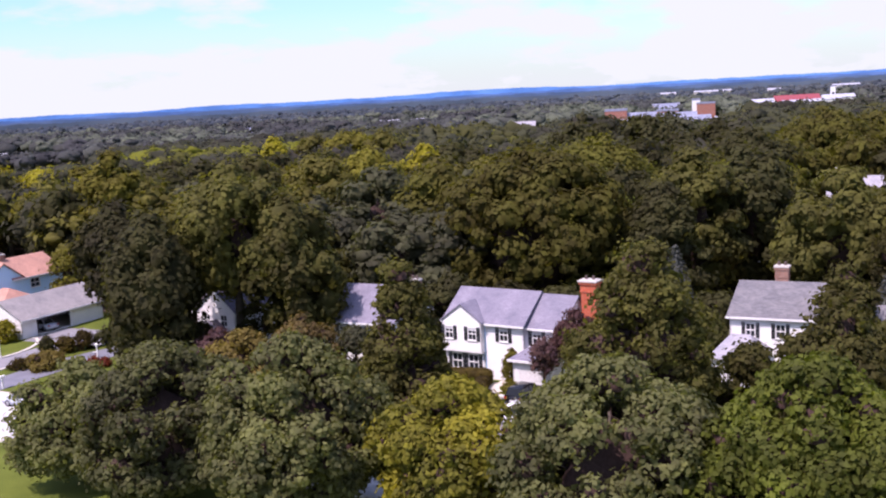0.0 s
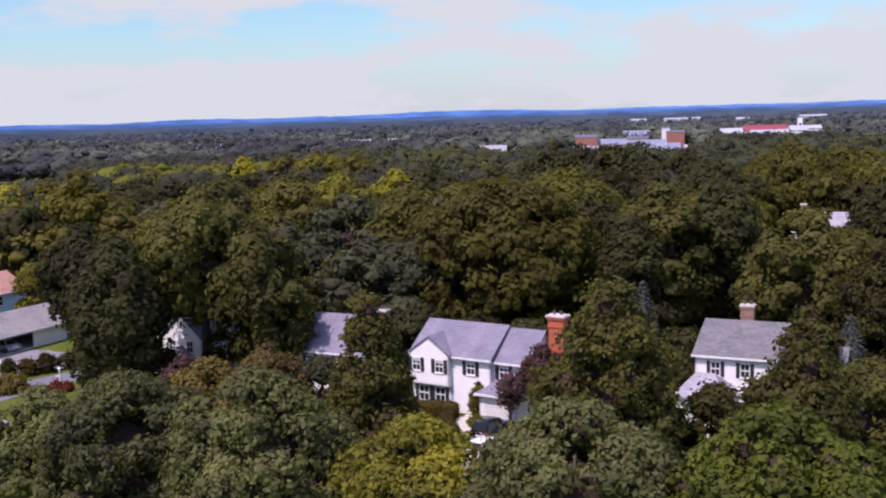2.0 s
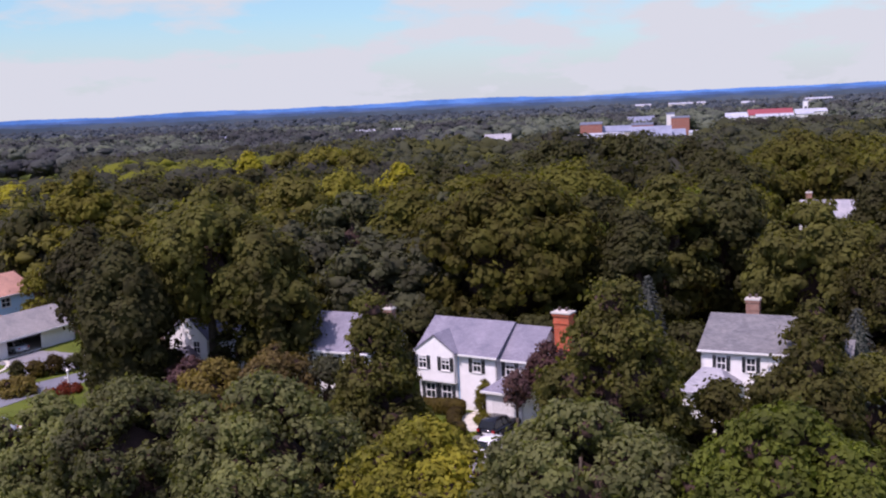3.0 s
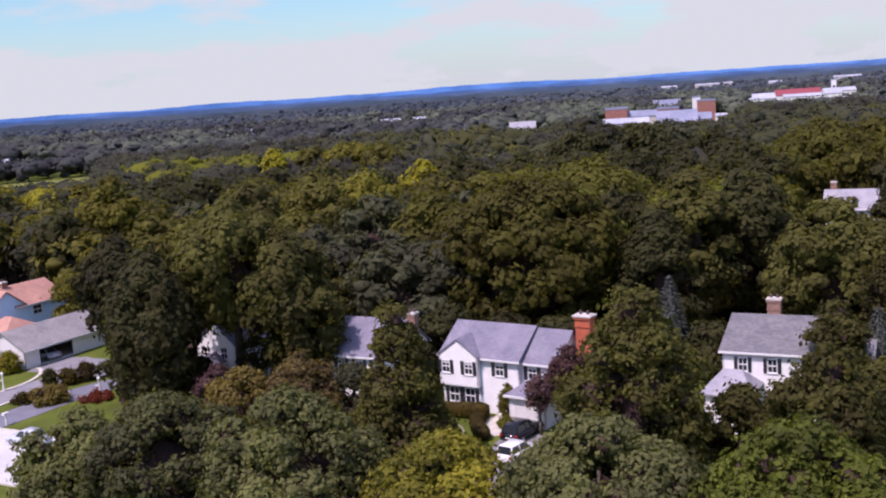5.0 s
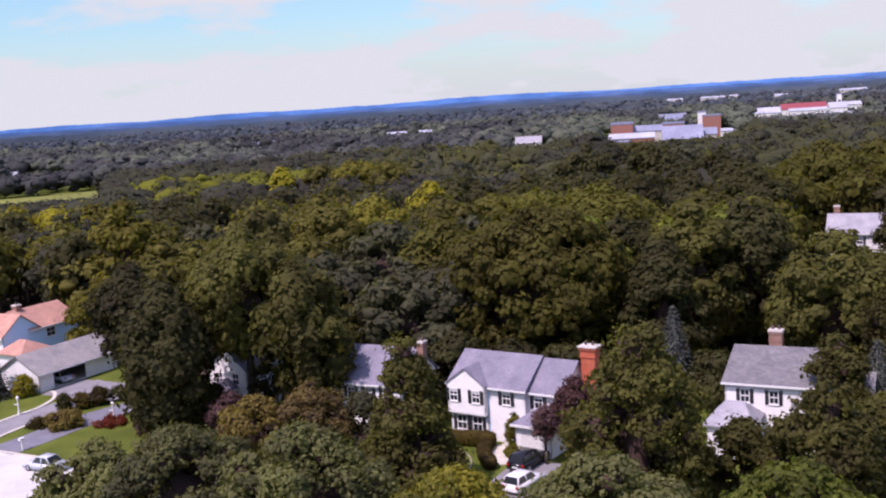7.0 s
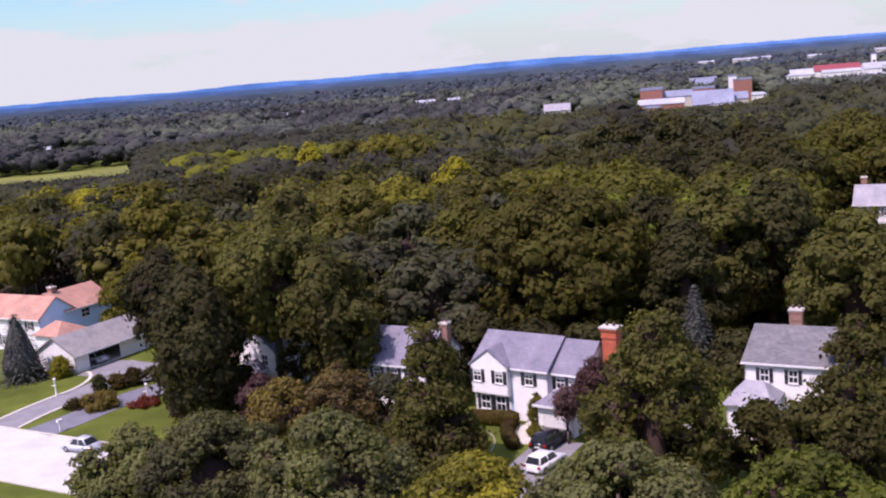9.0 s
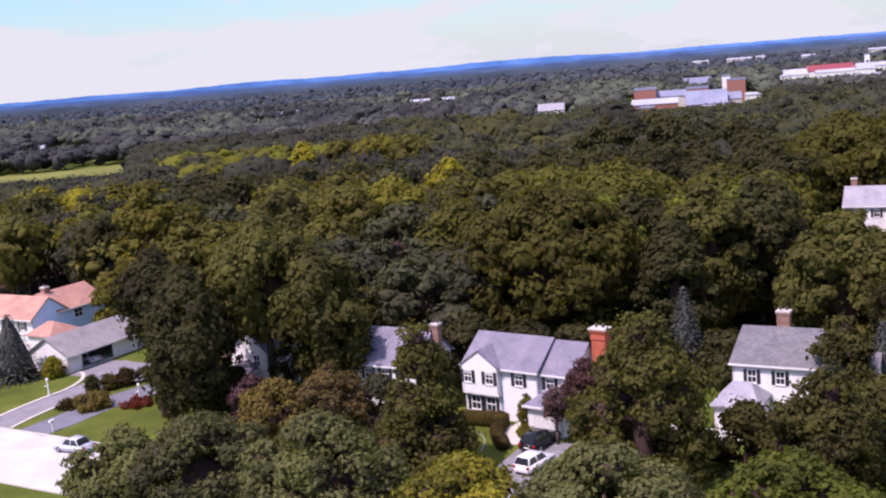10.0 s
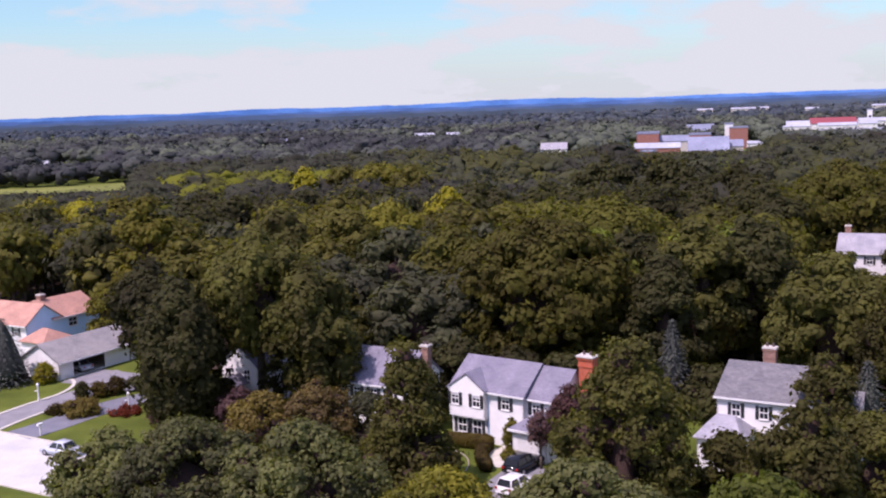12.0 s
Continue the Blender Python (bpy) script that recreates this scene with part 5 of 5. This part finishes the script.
def open_ground(x, y):
    """Places without wild trees: yards, streets, the field, the buildings."""
    s, p = to_street(x, y)
    if -105 < s < 45 and -40 < p < 30 or -112 < s < -64 and p < 44:
        return True
    if -2 < x < 37 and 90 < y < 115:
        return True
    if -335 < x < -158 and 432 < y < (499 if x < -205 else 516):
        return True
    if 78 < x < 168 and 554 < y < 690 or 245 < x < 362 and 905 < y < 985 or 236 < x < 318 and 800 < y < 905:
        return True
    for hx, hy, hr in ((63.5, 171, 13), (44, 150, 8), (34, 112, 7), (37, 606, 14), (186, 906, 22)):
        if math.hypot(x - hx, y - hy) < hr:
            return True
    return False


# how the woods change colour from place to place
PATCHES = {
    "grey": ((-105, 225), (-100, 260), (-59, 182), (-59, 157), (-10, 130), (3, 240), (28, 240), (-120, 330), (-45, 390), (150, 420)),
    "yellow": ((-85, 198), (-78, 316), (-53, 294)),
    "green": ((120, 330), (118, 362), (132, 375), (90, 285)),
    "dark": ((-70, 157), (-55, 135), (-50, 203), (-35, 247), (-20, 236), (13, 210), (36, 200), (46, 238), (56, 210), (58, 160), (-8, 99), (60, 330)),
    "lime": ((-72, 215), (-78, 271), (-40, 305), (-20, 315)),
    "leafy": ((-48, 157), (-62, 177), (-34, 140), (-26, 180), (-13, 163), (2, 290), (-15, 400), (105, 390), (140, 350), (39, 144), (-20, 130)),
    "fresh": ((-43, 134), (-17, 112), (32, 149), (60, 262)),
    "olive": ((51, 167), (71, 208), (88, 226), (22, 171), (45, 140)),
}


def patch_kind(x, y, rng):
    """The kind of tree that grows in this part of the woods, with some strays."""
    if rng.uniform() < 0.22:
        return ("dark", "grey", "leafy", "green")[int(rng.integers(4))]
    return min((math.hypot(x - px + rng.normal() * 4, (y - py) * 0.8) * (2.3 if k in ("yellow", "lime") else 1.0), k) for k, spots_ in PATCHES.items() for px, py in spots_)[1]


# ten shapes of woodland tree, repeated
KINDS = ["dark", "leafy", "grey", "olive", "green", "lime", "dark", "leafy", "fresh", "grey"]
SHAPES, NEAR_SHAPES = [], []
for shapes, sprays, size in ((SHAPES, 3, 0.74), (NEAR_SHAPES, 4, 0.47)):
    for i, k in enumerate(KINDS):
        rng = np.random.default_rng(900 + i)
        h, r = rng.uniform(13.5, 16.0), rng.uniform(4.6, 6.0)
        shapes.append((trunk_mesh(h, 3.0, r, rng, 5), crown_mesh("crown", ("round", "tall", "mound")[i % 3], h, r, 4.6, 1.15, sprays, size, LEAF[k], rng, 0.3, 1.0, 0.0, 0.75), h, r, k))
LABELS = {"leafy": "bright mid-green woodland tree", "dark": "dark green woodland tree", "green": "mid-green woodland tree", "grey": "grey-green woodland tree", "olive": "olive-green woodland tree", "maple": "deep green woodland maple", "fresh": "light green woodland tree", "lime": "yellow-green woodland tree"}
rng = np.random.default_rng(42)
spots = []
step = 7.4
for iy in range(int(100 / step), int(232 / step)):
    for ix in range(-16, 17):
        x, y = (ix + 0.5 * (iy % 2) + rng.uniform(-0.36, 0.36)) * step, (iy + rng.uniform(-0.36, 0.36)) * step
        if abs(x - 1) > 0.47 * y + 9 or open_ground(x, y):
            continue
        if any((x - a) ** 2 + (y - b) ** 2 < (0.62 * c + 2.6) ** 2 for a, b, c in PLACED):
            continue
        spots.append((x, y))
count = 0
for x, y in spots:
    want = patch_kind(x, y, rng)
    want = {"yellow": "lime"}.get(want, want)
    i = int(rng.choice([j for j, k in enumerate(KINDS) if k == want]))
    tm, cm, h, r, k = (NEAR_SHAPES if y < 142 else SHAPES)[i]
    top = min(rng.uniform(11.5, 17.0), clear_height(x, y))
    if top < 4 or count >= 290:
        continue
    count += 1
    ob = thing("tree", Matrix.Translation((x, y, 0)) @ Matrix.Rotation(rng.uniform(0, 6.28), 4, "Z") @ Matrix.Diagonal((rng.uniform(0.85, 1.15), rng.uniform(0.85, 1.15), top / h, 1)), LABELS[k] + " with a dense crown", "tree", "woodland trees")
    part("trunk", tm, None, ob)
    part("crown", cm, None, ob)


TINTS = {"dark": 0.04, "grey": 0.18, "olive": 0.40, "green": 0.34, "leafy": 0.55, "fresh": 0.62, "lime": 0.86, "yellow": 1.0}


def joined_woods(name, y0, y1, step, spread, lumps, tufts, sprays, size, material, label, hmin, hmax, seed, wide, patchy):
    """Woods too far to tell tree from tree: ragged tufts of leaf sprays round dark cores, all in one mesh."""
    rng = np.random.default_rng(seed)
    (cv, cf), (lv, lf) = ICO2 if patchy else ICO1, ICO1
    vs, ts, qs, tint, ns, k = [], [], [], [], [], 0
    y = y0
    while y < y1:
        dy = step * (1 + (y - y0) / y0 * wide)
        half = spread * y + 15
        n = int(2 * half / dy)
        for i in range(n):
            x = -half + (i + rng.uniform(0, 1)) * dy
            yy = y + rng.uniform(-0.5, 0.5) * dy
            if open_ground(x, yy):
                continue
            h = min(rng.uniform(hmin, hmax) + 2.5 * noise.noise((x * 0.012, yy * 0.012, 1.3)), clear_height(x, yy))
            if h < 2.5:
                continue
            if any((x - a) ** 2 + (yy - b) ** 2 < (0.6 * c + 2.5) ** 2 for a, b, c in PLACED if b > y0 - 20):
                continue
            r = min(dy * rng.uniform(0.65, 1.2), 1.5 + 0.55 * h)
            if patchy:
                g = TINTS[patch_kind(x, yy, rng)] + rng.normal() * 0.06
            else:
                g = rng.uniform(0, 0.75) + 0.9 * noise.noise((x * 0.012, yy * 0.007, 4.4)) + min(0.3, max(0.02, x / 300))
            g = float(np.clip(g, 0, 1))
            deep = min(h * 0.5, r * rng.uniform(0.5, 1.0))
            c, rad = np.array([x, yy, h - deep]), np.array([r, r, deep])
            ph, fr = rng.uniform(0, 6.28, 3), rng.normal(size=(3, 3)) * 2.6
            w = c + cv * rad * (0.75 + 0.08 * np.sin(cv @ fr + ph).sum(1, keepdims=True))
            ld = unit(rng.normal(size=(lumps, 3)) + np.array([0, -0.1, 0.45]))
            lq = rng.uniform(0.22, 0.52, (lumps, 1, 1)) * (1 + 0.15 * rng.normal(size=(lumps, len(lv), 1)))
            lw = (c + (ld[:, None] * rng.uniform(0.52, 0.74, (lumps, 1, 1)) + lv[None] * lq * np.array([1, 1, 0.85])) * rad).reshape(-1, 3)
            ln = unit(lv[None] + ld[:, None] * 0.4 + rng.normal(size=(lumps, len(lv), 3)) * 0.55).reshape(-1, 3)
            d = unit(rng.normal(size=(tufts, 3)) + np.array([0, -0.15, 0.55]))
            p = c + d * rad * rng.uniform(0.88, 1.06, (tufts, 1))
            off = rng.normal(size=(tufts, sprays, 3)) * 0.5
            big = size * (dy / step) * rng.uniform(0.7, 1.4, tufts)
            soft = unit(off + d[:, None] * 0.8 + np.array([0, 0, 0.15]) + rng.normal(size=off.shape) * 0.15).reshape(-1, 3)
            q = (p[:, None] + off * big[:, None, None] * 1.1).reshape(-1, 3)
            v = leaf_quads(q, unit(soft + rng.normal(size=soft.shape) * 0.12), size * (dy / step), rng)
            vs += [w, lw, v]
            ts += [cf + k, (lf[None] + (np.arange(lumps) * len(lv))[:, None, None]).reshape(-1, 3) + k + len(w)]
            k += len(w) + len(lw)
            qs.append(np.arange(len(v)).reshape(-1, 4) + k)
            k += len(v)
            tint += [np.full(len(w), g), np.clip(np.repeat(g + rng.normal(size=lumps) * 0.12, len(lv)), 0, 1), np.clip(np.repeat(g + rng.normal(size=tufts) * 0.16, sprays * 4), 0, 1)]
            ns += [unit(cv / rad * r + np.sin(cv @ fr * 2 + ph) * 0.25), ln, np.repeat(soft, 4, axis=0)]
        y += dy * 0.8
    me = array_mesh(name, np.concatenate(vs), np.concatenate(ts), np.concatenate(qs), material, np.concatenate(tint), np.concatenate(ns))
    return tagged(new(name, me), label, "woods", kind="stuff")


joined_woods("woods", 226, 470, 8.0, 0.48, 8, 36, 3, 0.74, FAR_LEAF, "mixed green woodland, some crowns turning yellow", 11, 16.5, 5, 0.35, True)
joined_woods("far_woods", 470, 1150, 11.0, 0.49, 4, 8, 2, 1.15, FARTHER_HAZE_LEAF, "distant mixed woodland, paled for haze", 8.5, 14.5, 6, 0.7, False)
joined_woods("farthest_woods", 1150, 2300, 26.0, 0.5, 1, 1, 1, 2.0, FARTHEST_HAZE_LEAF, "woods painted hazy blue towards the horizon", 9.5, 14.0, 8, 0.5, False)

# tall dark trees before the school
for i in range(8):
    a = radians(6.9 + 1.15 * i)
    d = 244 + 19 * (i % 3)
    x, y = d * math.sin(a), d * math.cos(a)
    tree(x, y, 34.7 - 33.0 * d / 575 - 0.6 * (i % 2) - (0, 0, 0, 0, 0, 3.4, 3.2, 1.6)[i], 6.4 + 0.7 * (i % 3), ("dark", "grey", "green")[i % 3], "tall dark woodland tree before the far school", base=3.0, leafsize=0.7, puff=1.9, rag=0.24)
# golden crowns over the woods
tree(77.0, 330.0, 12.9, 8.0, "fresh", "pale green rounded tree above the far woods", base=3.0, leafsize=0.8, puff=2.0, fill=1.5)
for x, y, h, r, k in ((-48, 272, 18.0, 4.2, "yellow"), (-28, 272, 19.5, 7.0, "lime"), (-38, 276, 18.5, 5.6, "leafy"), (-74, 216, 16.0, 5.4, "lime"), (-19, 266, 18.6, 6.2, "leafy")):
    tree(x, y, h, r, k, {"yellow": "tree turning yellow", "lime": "yellow-green tree", "leafy": "fresh green tree"}[k] + " above the woods", base=5.0, leafsize=0.6, puff=1.7, style="tall")

# broad olive crowns at the edge of the woods
for x, y, h, r in ((82, 221, 18.0, 7.4), (90, 227, 17.6, 7.2), (100, 236, 17.2, 7.0)):
    tree(x, y, h, r, "olive", "broad olive-green woodland tree", base=4.0, leafsize=0.6, puff=1.9, style="mound", rag=0.22)

SCHOOL = "school buildings"
big_block("school_wing", 84, 590, -10, 9, 14, 3.4, SCHOOL_BRICK, SLATE_ROOF, "low brick school wing with a flat roof", cols=3, rows=0, parapet=0.4)
shed("school_hall", 83, 606, -10, 26, 16, 4.4, 6.9, SCHOOL_BRICK, PALE_METAL, "low school hall with a pale pitched roof", SCHOOL)
big_block("school_block", 88, 632, -10, 13, 20, 12.0, SCHOOL_BRICK, SLATE_ROOF, "brick school block with a blue-grey flat roof", cols=3, rows=0)
shed("school_hall", 101, 642, -10, 21, 18, 6.5, 9.6, CAP, SLATE_ROOF, "school hall with a blue-grey pitched roof", SCHOOL)
big_block("school_block", 121, 642, -10, 13, 16, 10.0, SCHOOL_BRICK, SLATE_ROOF, "brick school block with a blue-grey flat roof", cols=3, rows=0)
shed("school_hall", 114, 606, -10, 23, 22, 2.2, 9.4, SCHOOL_BRICK, SLATE_ROOF, "school hall with a steep blue-grey roof", SCHOOL)
shed("school_hall", 133, 614, -10, 14, 14, 3.6, 7.0, CAP, SLATE_ROOF, "low school hall with a blue-grey roof", SCHOOL)
shed("school_annexe", 117, 574, -8, 16, 9, 1.4, 2.6, TRIM, PALE_METAL, "low white-roofed annexe before the school", SCHOOL)
big_block("school_tower", 148.5, 656, -10, 11, 11, 13.0, SCHOOL_BRICK, SLATE_ROOF, "square brick school tower", cols=3, rows=0)
big_block("stair_tower", 146.5, 660, -10, 4.8, 5, 15.4, TRIM, PALE_METAL, "narrow white stair tower beside the brick tower", cols=1, rows=0)
shed("school_annexe", 156, 640, -8, 9, 7, 3.6, 4.8, TRIM, PALE_METAL, "small white annexe beside the tower", SCHOOL)
shed("red_shed", 285, 950, -10, 39, 22, 5.0, 9.8, TRIM, RED_ROOF, "long white warehouse with a red roof")
shed("white_shed", 284, 924, -10, 32, 14, 4.0, 6.0, TRIM, PALE_METAL, "long white warehouse with a pale roof")
shed("white_shed", 249, 952, -10, 34, 18, 5.0, 7.8, TRIM, PALE_METAL, "long white warehouse with a pale roof")
shed("white_shed", 331, 960, -10, 28, 18, 5.6, 8.2, TRIM, PALE_METAL, "white warehouse with a pale roof")
big_block("white_block", 345, 980, -10, 4, 4, 15.6, TRIM, PALE_METAL, "slim white block rising over the warehouses", cols=1, rows=2, group="far sheds")
for x, y, w in ((345, 1800, 26), (400, 1790, 40), (445, 1810, 22), (577, 1630, 40), (448, 1530, 18), (-307, 686, 8), (-238, 566, 8), (-305, 1050, 14)):
    shed("far_shed", x, y, -8, w, w * 0.4, 9.6 if y > 1500 else w * 0.15 + 2.5, 11.6 if y > 1500 else w * 0.20 + 3.6, CAP, PALE_METAL, "far white building among the trees")
for x, y, w, h in ((240, 884, 24, 5.2), (252, 812, 30, 3.0), (276, 806, 34, 3.2), (303, 878, 14, 6.0), (262, 770, 9, 3.0), (-78, 1000, 46, 5.4)):
    shed("white_shed", x, y, -10, w, 9, h, h + 1.6, TRIM, PALE_METAL, "long low white building among the trees")
for x, y, w in ((160, 850, 34), (-188, 872, 28), (-300, 752, 17)):
    shed("far_house", x, y, 12, w, w * 0.5, 5.5, 5.5 + w * 0.14, CAP, SLATE_ROOF, "far house with a blue-grey pitched roof")


# ---- street things and cars ----
def lamp_post(x, y, label):
    ob = thing("lamp_post", Matrix.Translation((x, y, 0)), label, "lamp post")
    bm = bmesh.new()
    tube(bm, (0, 0, 0), (0, 0, 0.5), 0.14, 0.11, 10)
    tube(bm, (0, 0, 0.5), (0, 0, 1.75), 0.085, 0.07, 10)
    part("post", bm, TRIM, ob)
    bm = bmesh.new()
    tube(bm, (0, 0, 1.75), (0, 0, 2.1), 0.11, 0.17, 6)
    tube(bm, (0, 0, 2.1), (0, 0, 2.28), 0.2, 0.02, 6)
    part("lantern", bm, TRIM, ob, "white lantern head")
    bm = bmesh.new()
    box(bm, -0.45, -0.03, 1.25, 0.0, 0.03, 1.34)
    part("arm", bm, TRIM, ob)
    return ob


def mailbox(x, y, label):
    ob = thing("mailbox", Matrix.Translation((x, y, 0)) @ Matrix.Rotation(STREET, 4, "Z"), label, "mailbox")
    bm = bmesh.new()
    box(bm, -0.06, -0.06, 0, 0.06, 0.06, 1.1)
    part("post", bm, TRIM, ob)
    bm = bmesh.new()
    prism(bm, [(-0.14, -0.3, 1.1), (0.14, -0.3, 1.1), (0.14, -0.3, 1.28), (0.07, -0.3, 1.36), (-0.07, -0.3, 1.36), (-0.14, -0.3, 1.28)], (0, 0.6, 0))
    part("box", bm, TRIM, ob)
    return ob


q = sp(-51.4, 11.8)
lamp_post(q.x, q.y, "white lamp post with lantern in a flower bed")
q = sp(-64.6, 10.4)
lamp_post(q.x - 0.3, q.y, "white lamp post on the lawn beside the drive")
q = sp(-53.4, 1.2)
mailbox(q.x, q.y, "white mailbox on a post by the kerb")
q = sp(-49.6, 13.0)
mailbox(q.x, q.y, "small white mailbox on the lawn")


def car(m, paint, label, length=4.6, width=1.8, height=1.5, hatch=False):
    """A parked car: x forwards, wheels on the ground."""
    ob = thing("car", m, label, "car", "parked cars")
    L, W, H = length, width, height
    belt = H * 0.60
    bm = bmesh.new()
    side = [(-L / 2, 0.34), (-L / 2 + 0.05, belt * 0.98), (-L * 0.30, belt * 1.02), (L * 0.18, belt), (L * 0.46, belt * 0.84), (L / 2, belt * 0.62), (L / 2 - 0.02, 0.3), (L * 0.40, 0.2), (-L * 0.42, 0.2)]
    prism(bm, [(x, -W / 2, z) for x, z in side], (0, W, 0))
    bmesh.ops.bevel(bm, geom=list(bm.edges), offset=0.07, segments=2, affect="EDGES")
    part("body", bm, paint, ob, smooth=True)
    bm = bmesh.new()
    x0, x1 = (-L * 0.47 if hatch else -L * 0.34), L * 0.20
    t0, t1 = (-L * 0.40 if hatch else -L * 0.22), L * 0.06
    lo = [(x0, -W * 0.46, belt * 0.98), (x1, -W * 0.46, belt * 0.97), (x1, W * 0.46, belt * 0.97), (x0, W * 0.46, belt * 0.98)]
    hi = [(t0, -W * 0.37, H), (t1, -W * 0.37, H), (t1, W * 0.37, H), (t0, W * 0.37, H)]
    a, b = [bm.verts.new(p) for p in lo], [bm.verts.new(p) for p in hi]
    bm.faces.new(b)
    bm.faces.new(a[::-1])
    for i in range(4):
        bm.faces.new((a[i], a[(i + 1) % 4], b[(i + 1) % 4], b[i]))
    bmesh.ops.bevel(bm, geom=list(bm.edges), offset=0.05, segments=2, affect="EDGES")
    part("cabin", bm, paint, ob, smooth=True)

    def glass(name, idx, lab=""):
        p = [Vector(v) for v in idx]
        c = sum(p, Vector()) / 4
        nr = (p[1] - p[0]).cross(p[3] - p[0]).normalized()
        if nr.dot(c - Vector((c.x * 0.6, 0, H * 0.7))) < 0:
            nr = -nr
        ring = [c + (v - c) * 0.86 + nr * 0.004 for v in p]
        g = bmesh.new()
        prism(g, ring, nr * 0.012)
        part(name, g, GLASS, ob, lab)
    glass("windscreen", (lo[1], lo[2], hi[2], hi[1]))
    glass("rear_window", (lo[0], lo[3], hi[3], hi[0]))
    for y, (i, j) in ((-1, (0, 1)), (1, (3, 2))):
        A, B, C, D = (Vector(v) for v in (lo[i], lo[j], hi[j], hi[i]))
        f = 0.48
        glass("side_window", (A, A.lerp(B, f), D.lerp(C, f), D))
        glass("side_window", (A.lerp(B, f), B, C, D.lerp(C, f)))
    for sx in (-0.31, 0.31):
        for sy in (-1, 1):
            bm = bmesh.new()
            c = Vector((L * sx, sy * (W / 2 - 0.10), 0.32))
            tube(bm, c - Vector((0, sy * 0.11, 0)), c + Vector((0, sy * 0.11, 0)), 0.32, 0.32, 20)
            w = part("wheel", bm, RUBBER, ob)
            bm = bmesh.new()
            tube(bm, c + Vector((0, sy * 0.111, 0)), c + Vector((0, sy * 0.125, 0)), 0.20, 0.18, 14)
            part("rim", bm, RIM, w)
    for sy in (-1, 1):
        bm = bmesh.new()
        box(bm, L / 2 - 0.10, sy * W * 0.36 - 0.17, belt * 0.62, L / 2 + 0.012, sy * W * 0.36 + 0.17, belt * 0.76)
        part("headlight", bm, LAMP_CLEAR, ob)
        bm = bmesh.new()
        box(bm, -L / 2 - 0.012, sy * W * 0.40 - 0.12, belt * 0.70, -L / 2 + 0.1, sy * W * 0.40 + 0.12, belt * 0.92)
        part("tail_light", bm, LAMP_RED, ob)
    for x in (L / 2 - 0.02, -L / 2 - 0.05):
        bm = bmesh.new()
        box(bm, x, -W * 0.42, 0.34, x + 0.07, W * 0.42, 0.50)
        part("bumper", bm, paint if paint is not PAINT_BLACK else BLACK, ob)
        bm = bmesh.new()
        xx = x + 0.073 if x > 0 else x - 0.013
        box(bm, xx, -0.26, 0.52, xx + 0.01, 0.26, 0.64)
        part("number_plate", bm, TRIM, ob)
    return ob


car(at(-2.1, 13.0, 0.035, 84), PAINT_BLACK, "black car parked before the garage", 4.7, 1.85, 1.55, True)
car(at(-0.35, 8.0, 0.035, 80), PAINT_WHITE, "white hatchback parked behind the black car", 4.1, 1.78, 1.5, True)
car(at(-46.0, -2.3, 0.03, 180), PAINT_SILVER, "silver car parked at the far kerb", 4.5, 1.78, 1.48)
car(at(-72.6, 22.8, 0.09, 180), PAINT_SILVER, "car standing inside the open garage", 4.4, 1.78, 1.45)
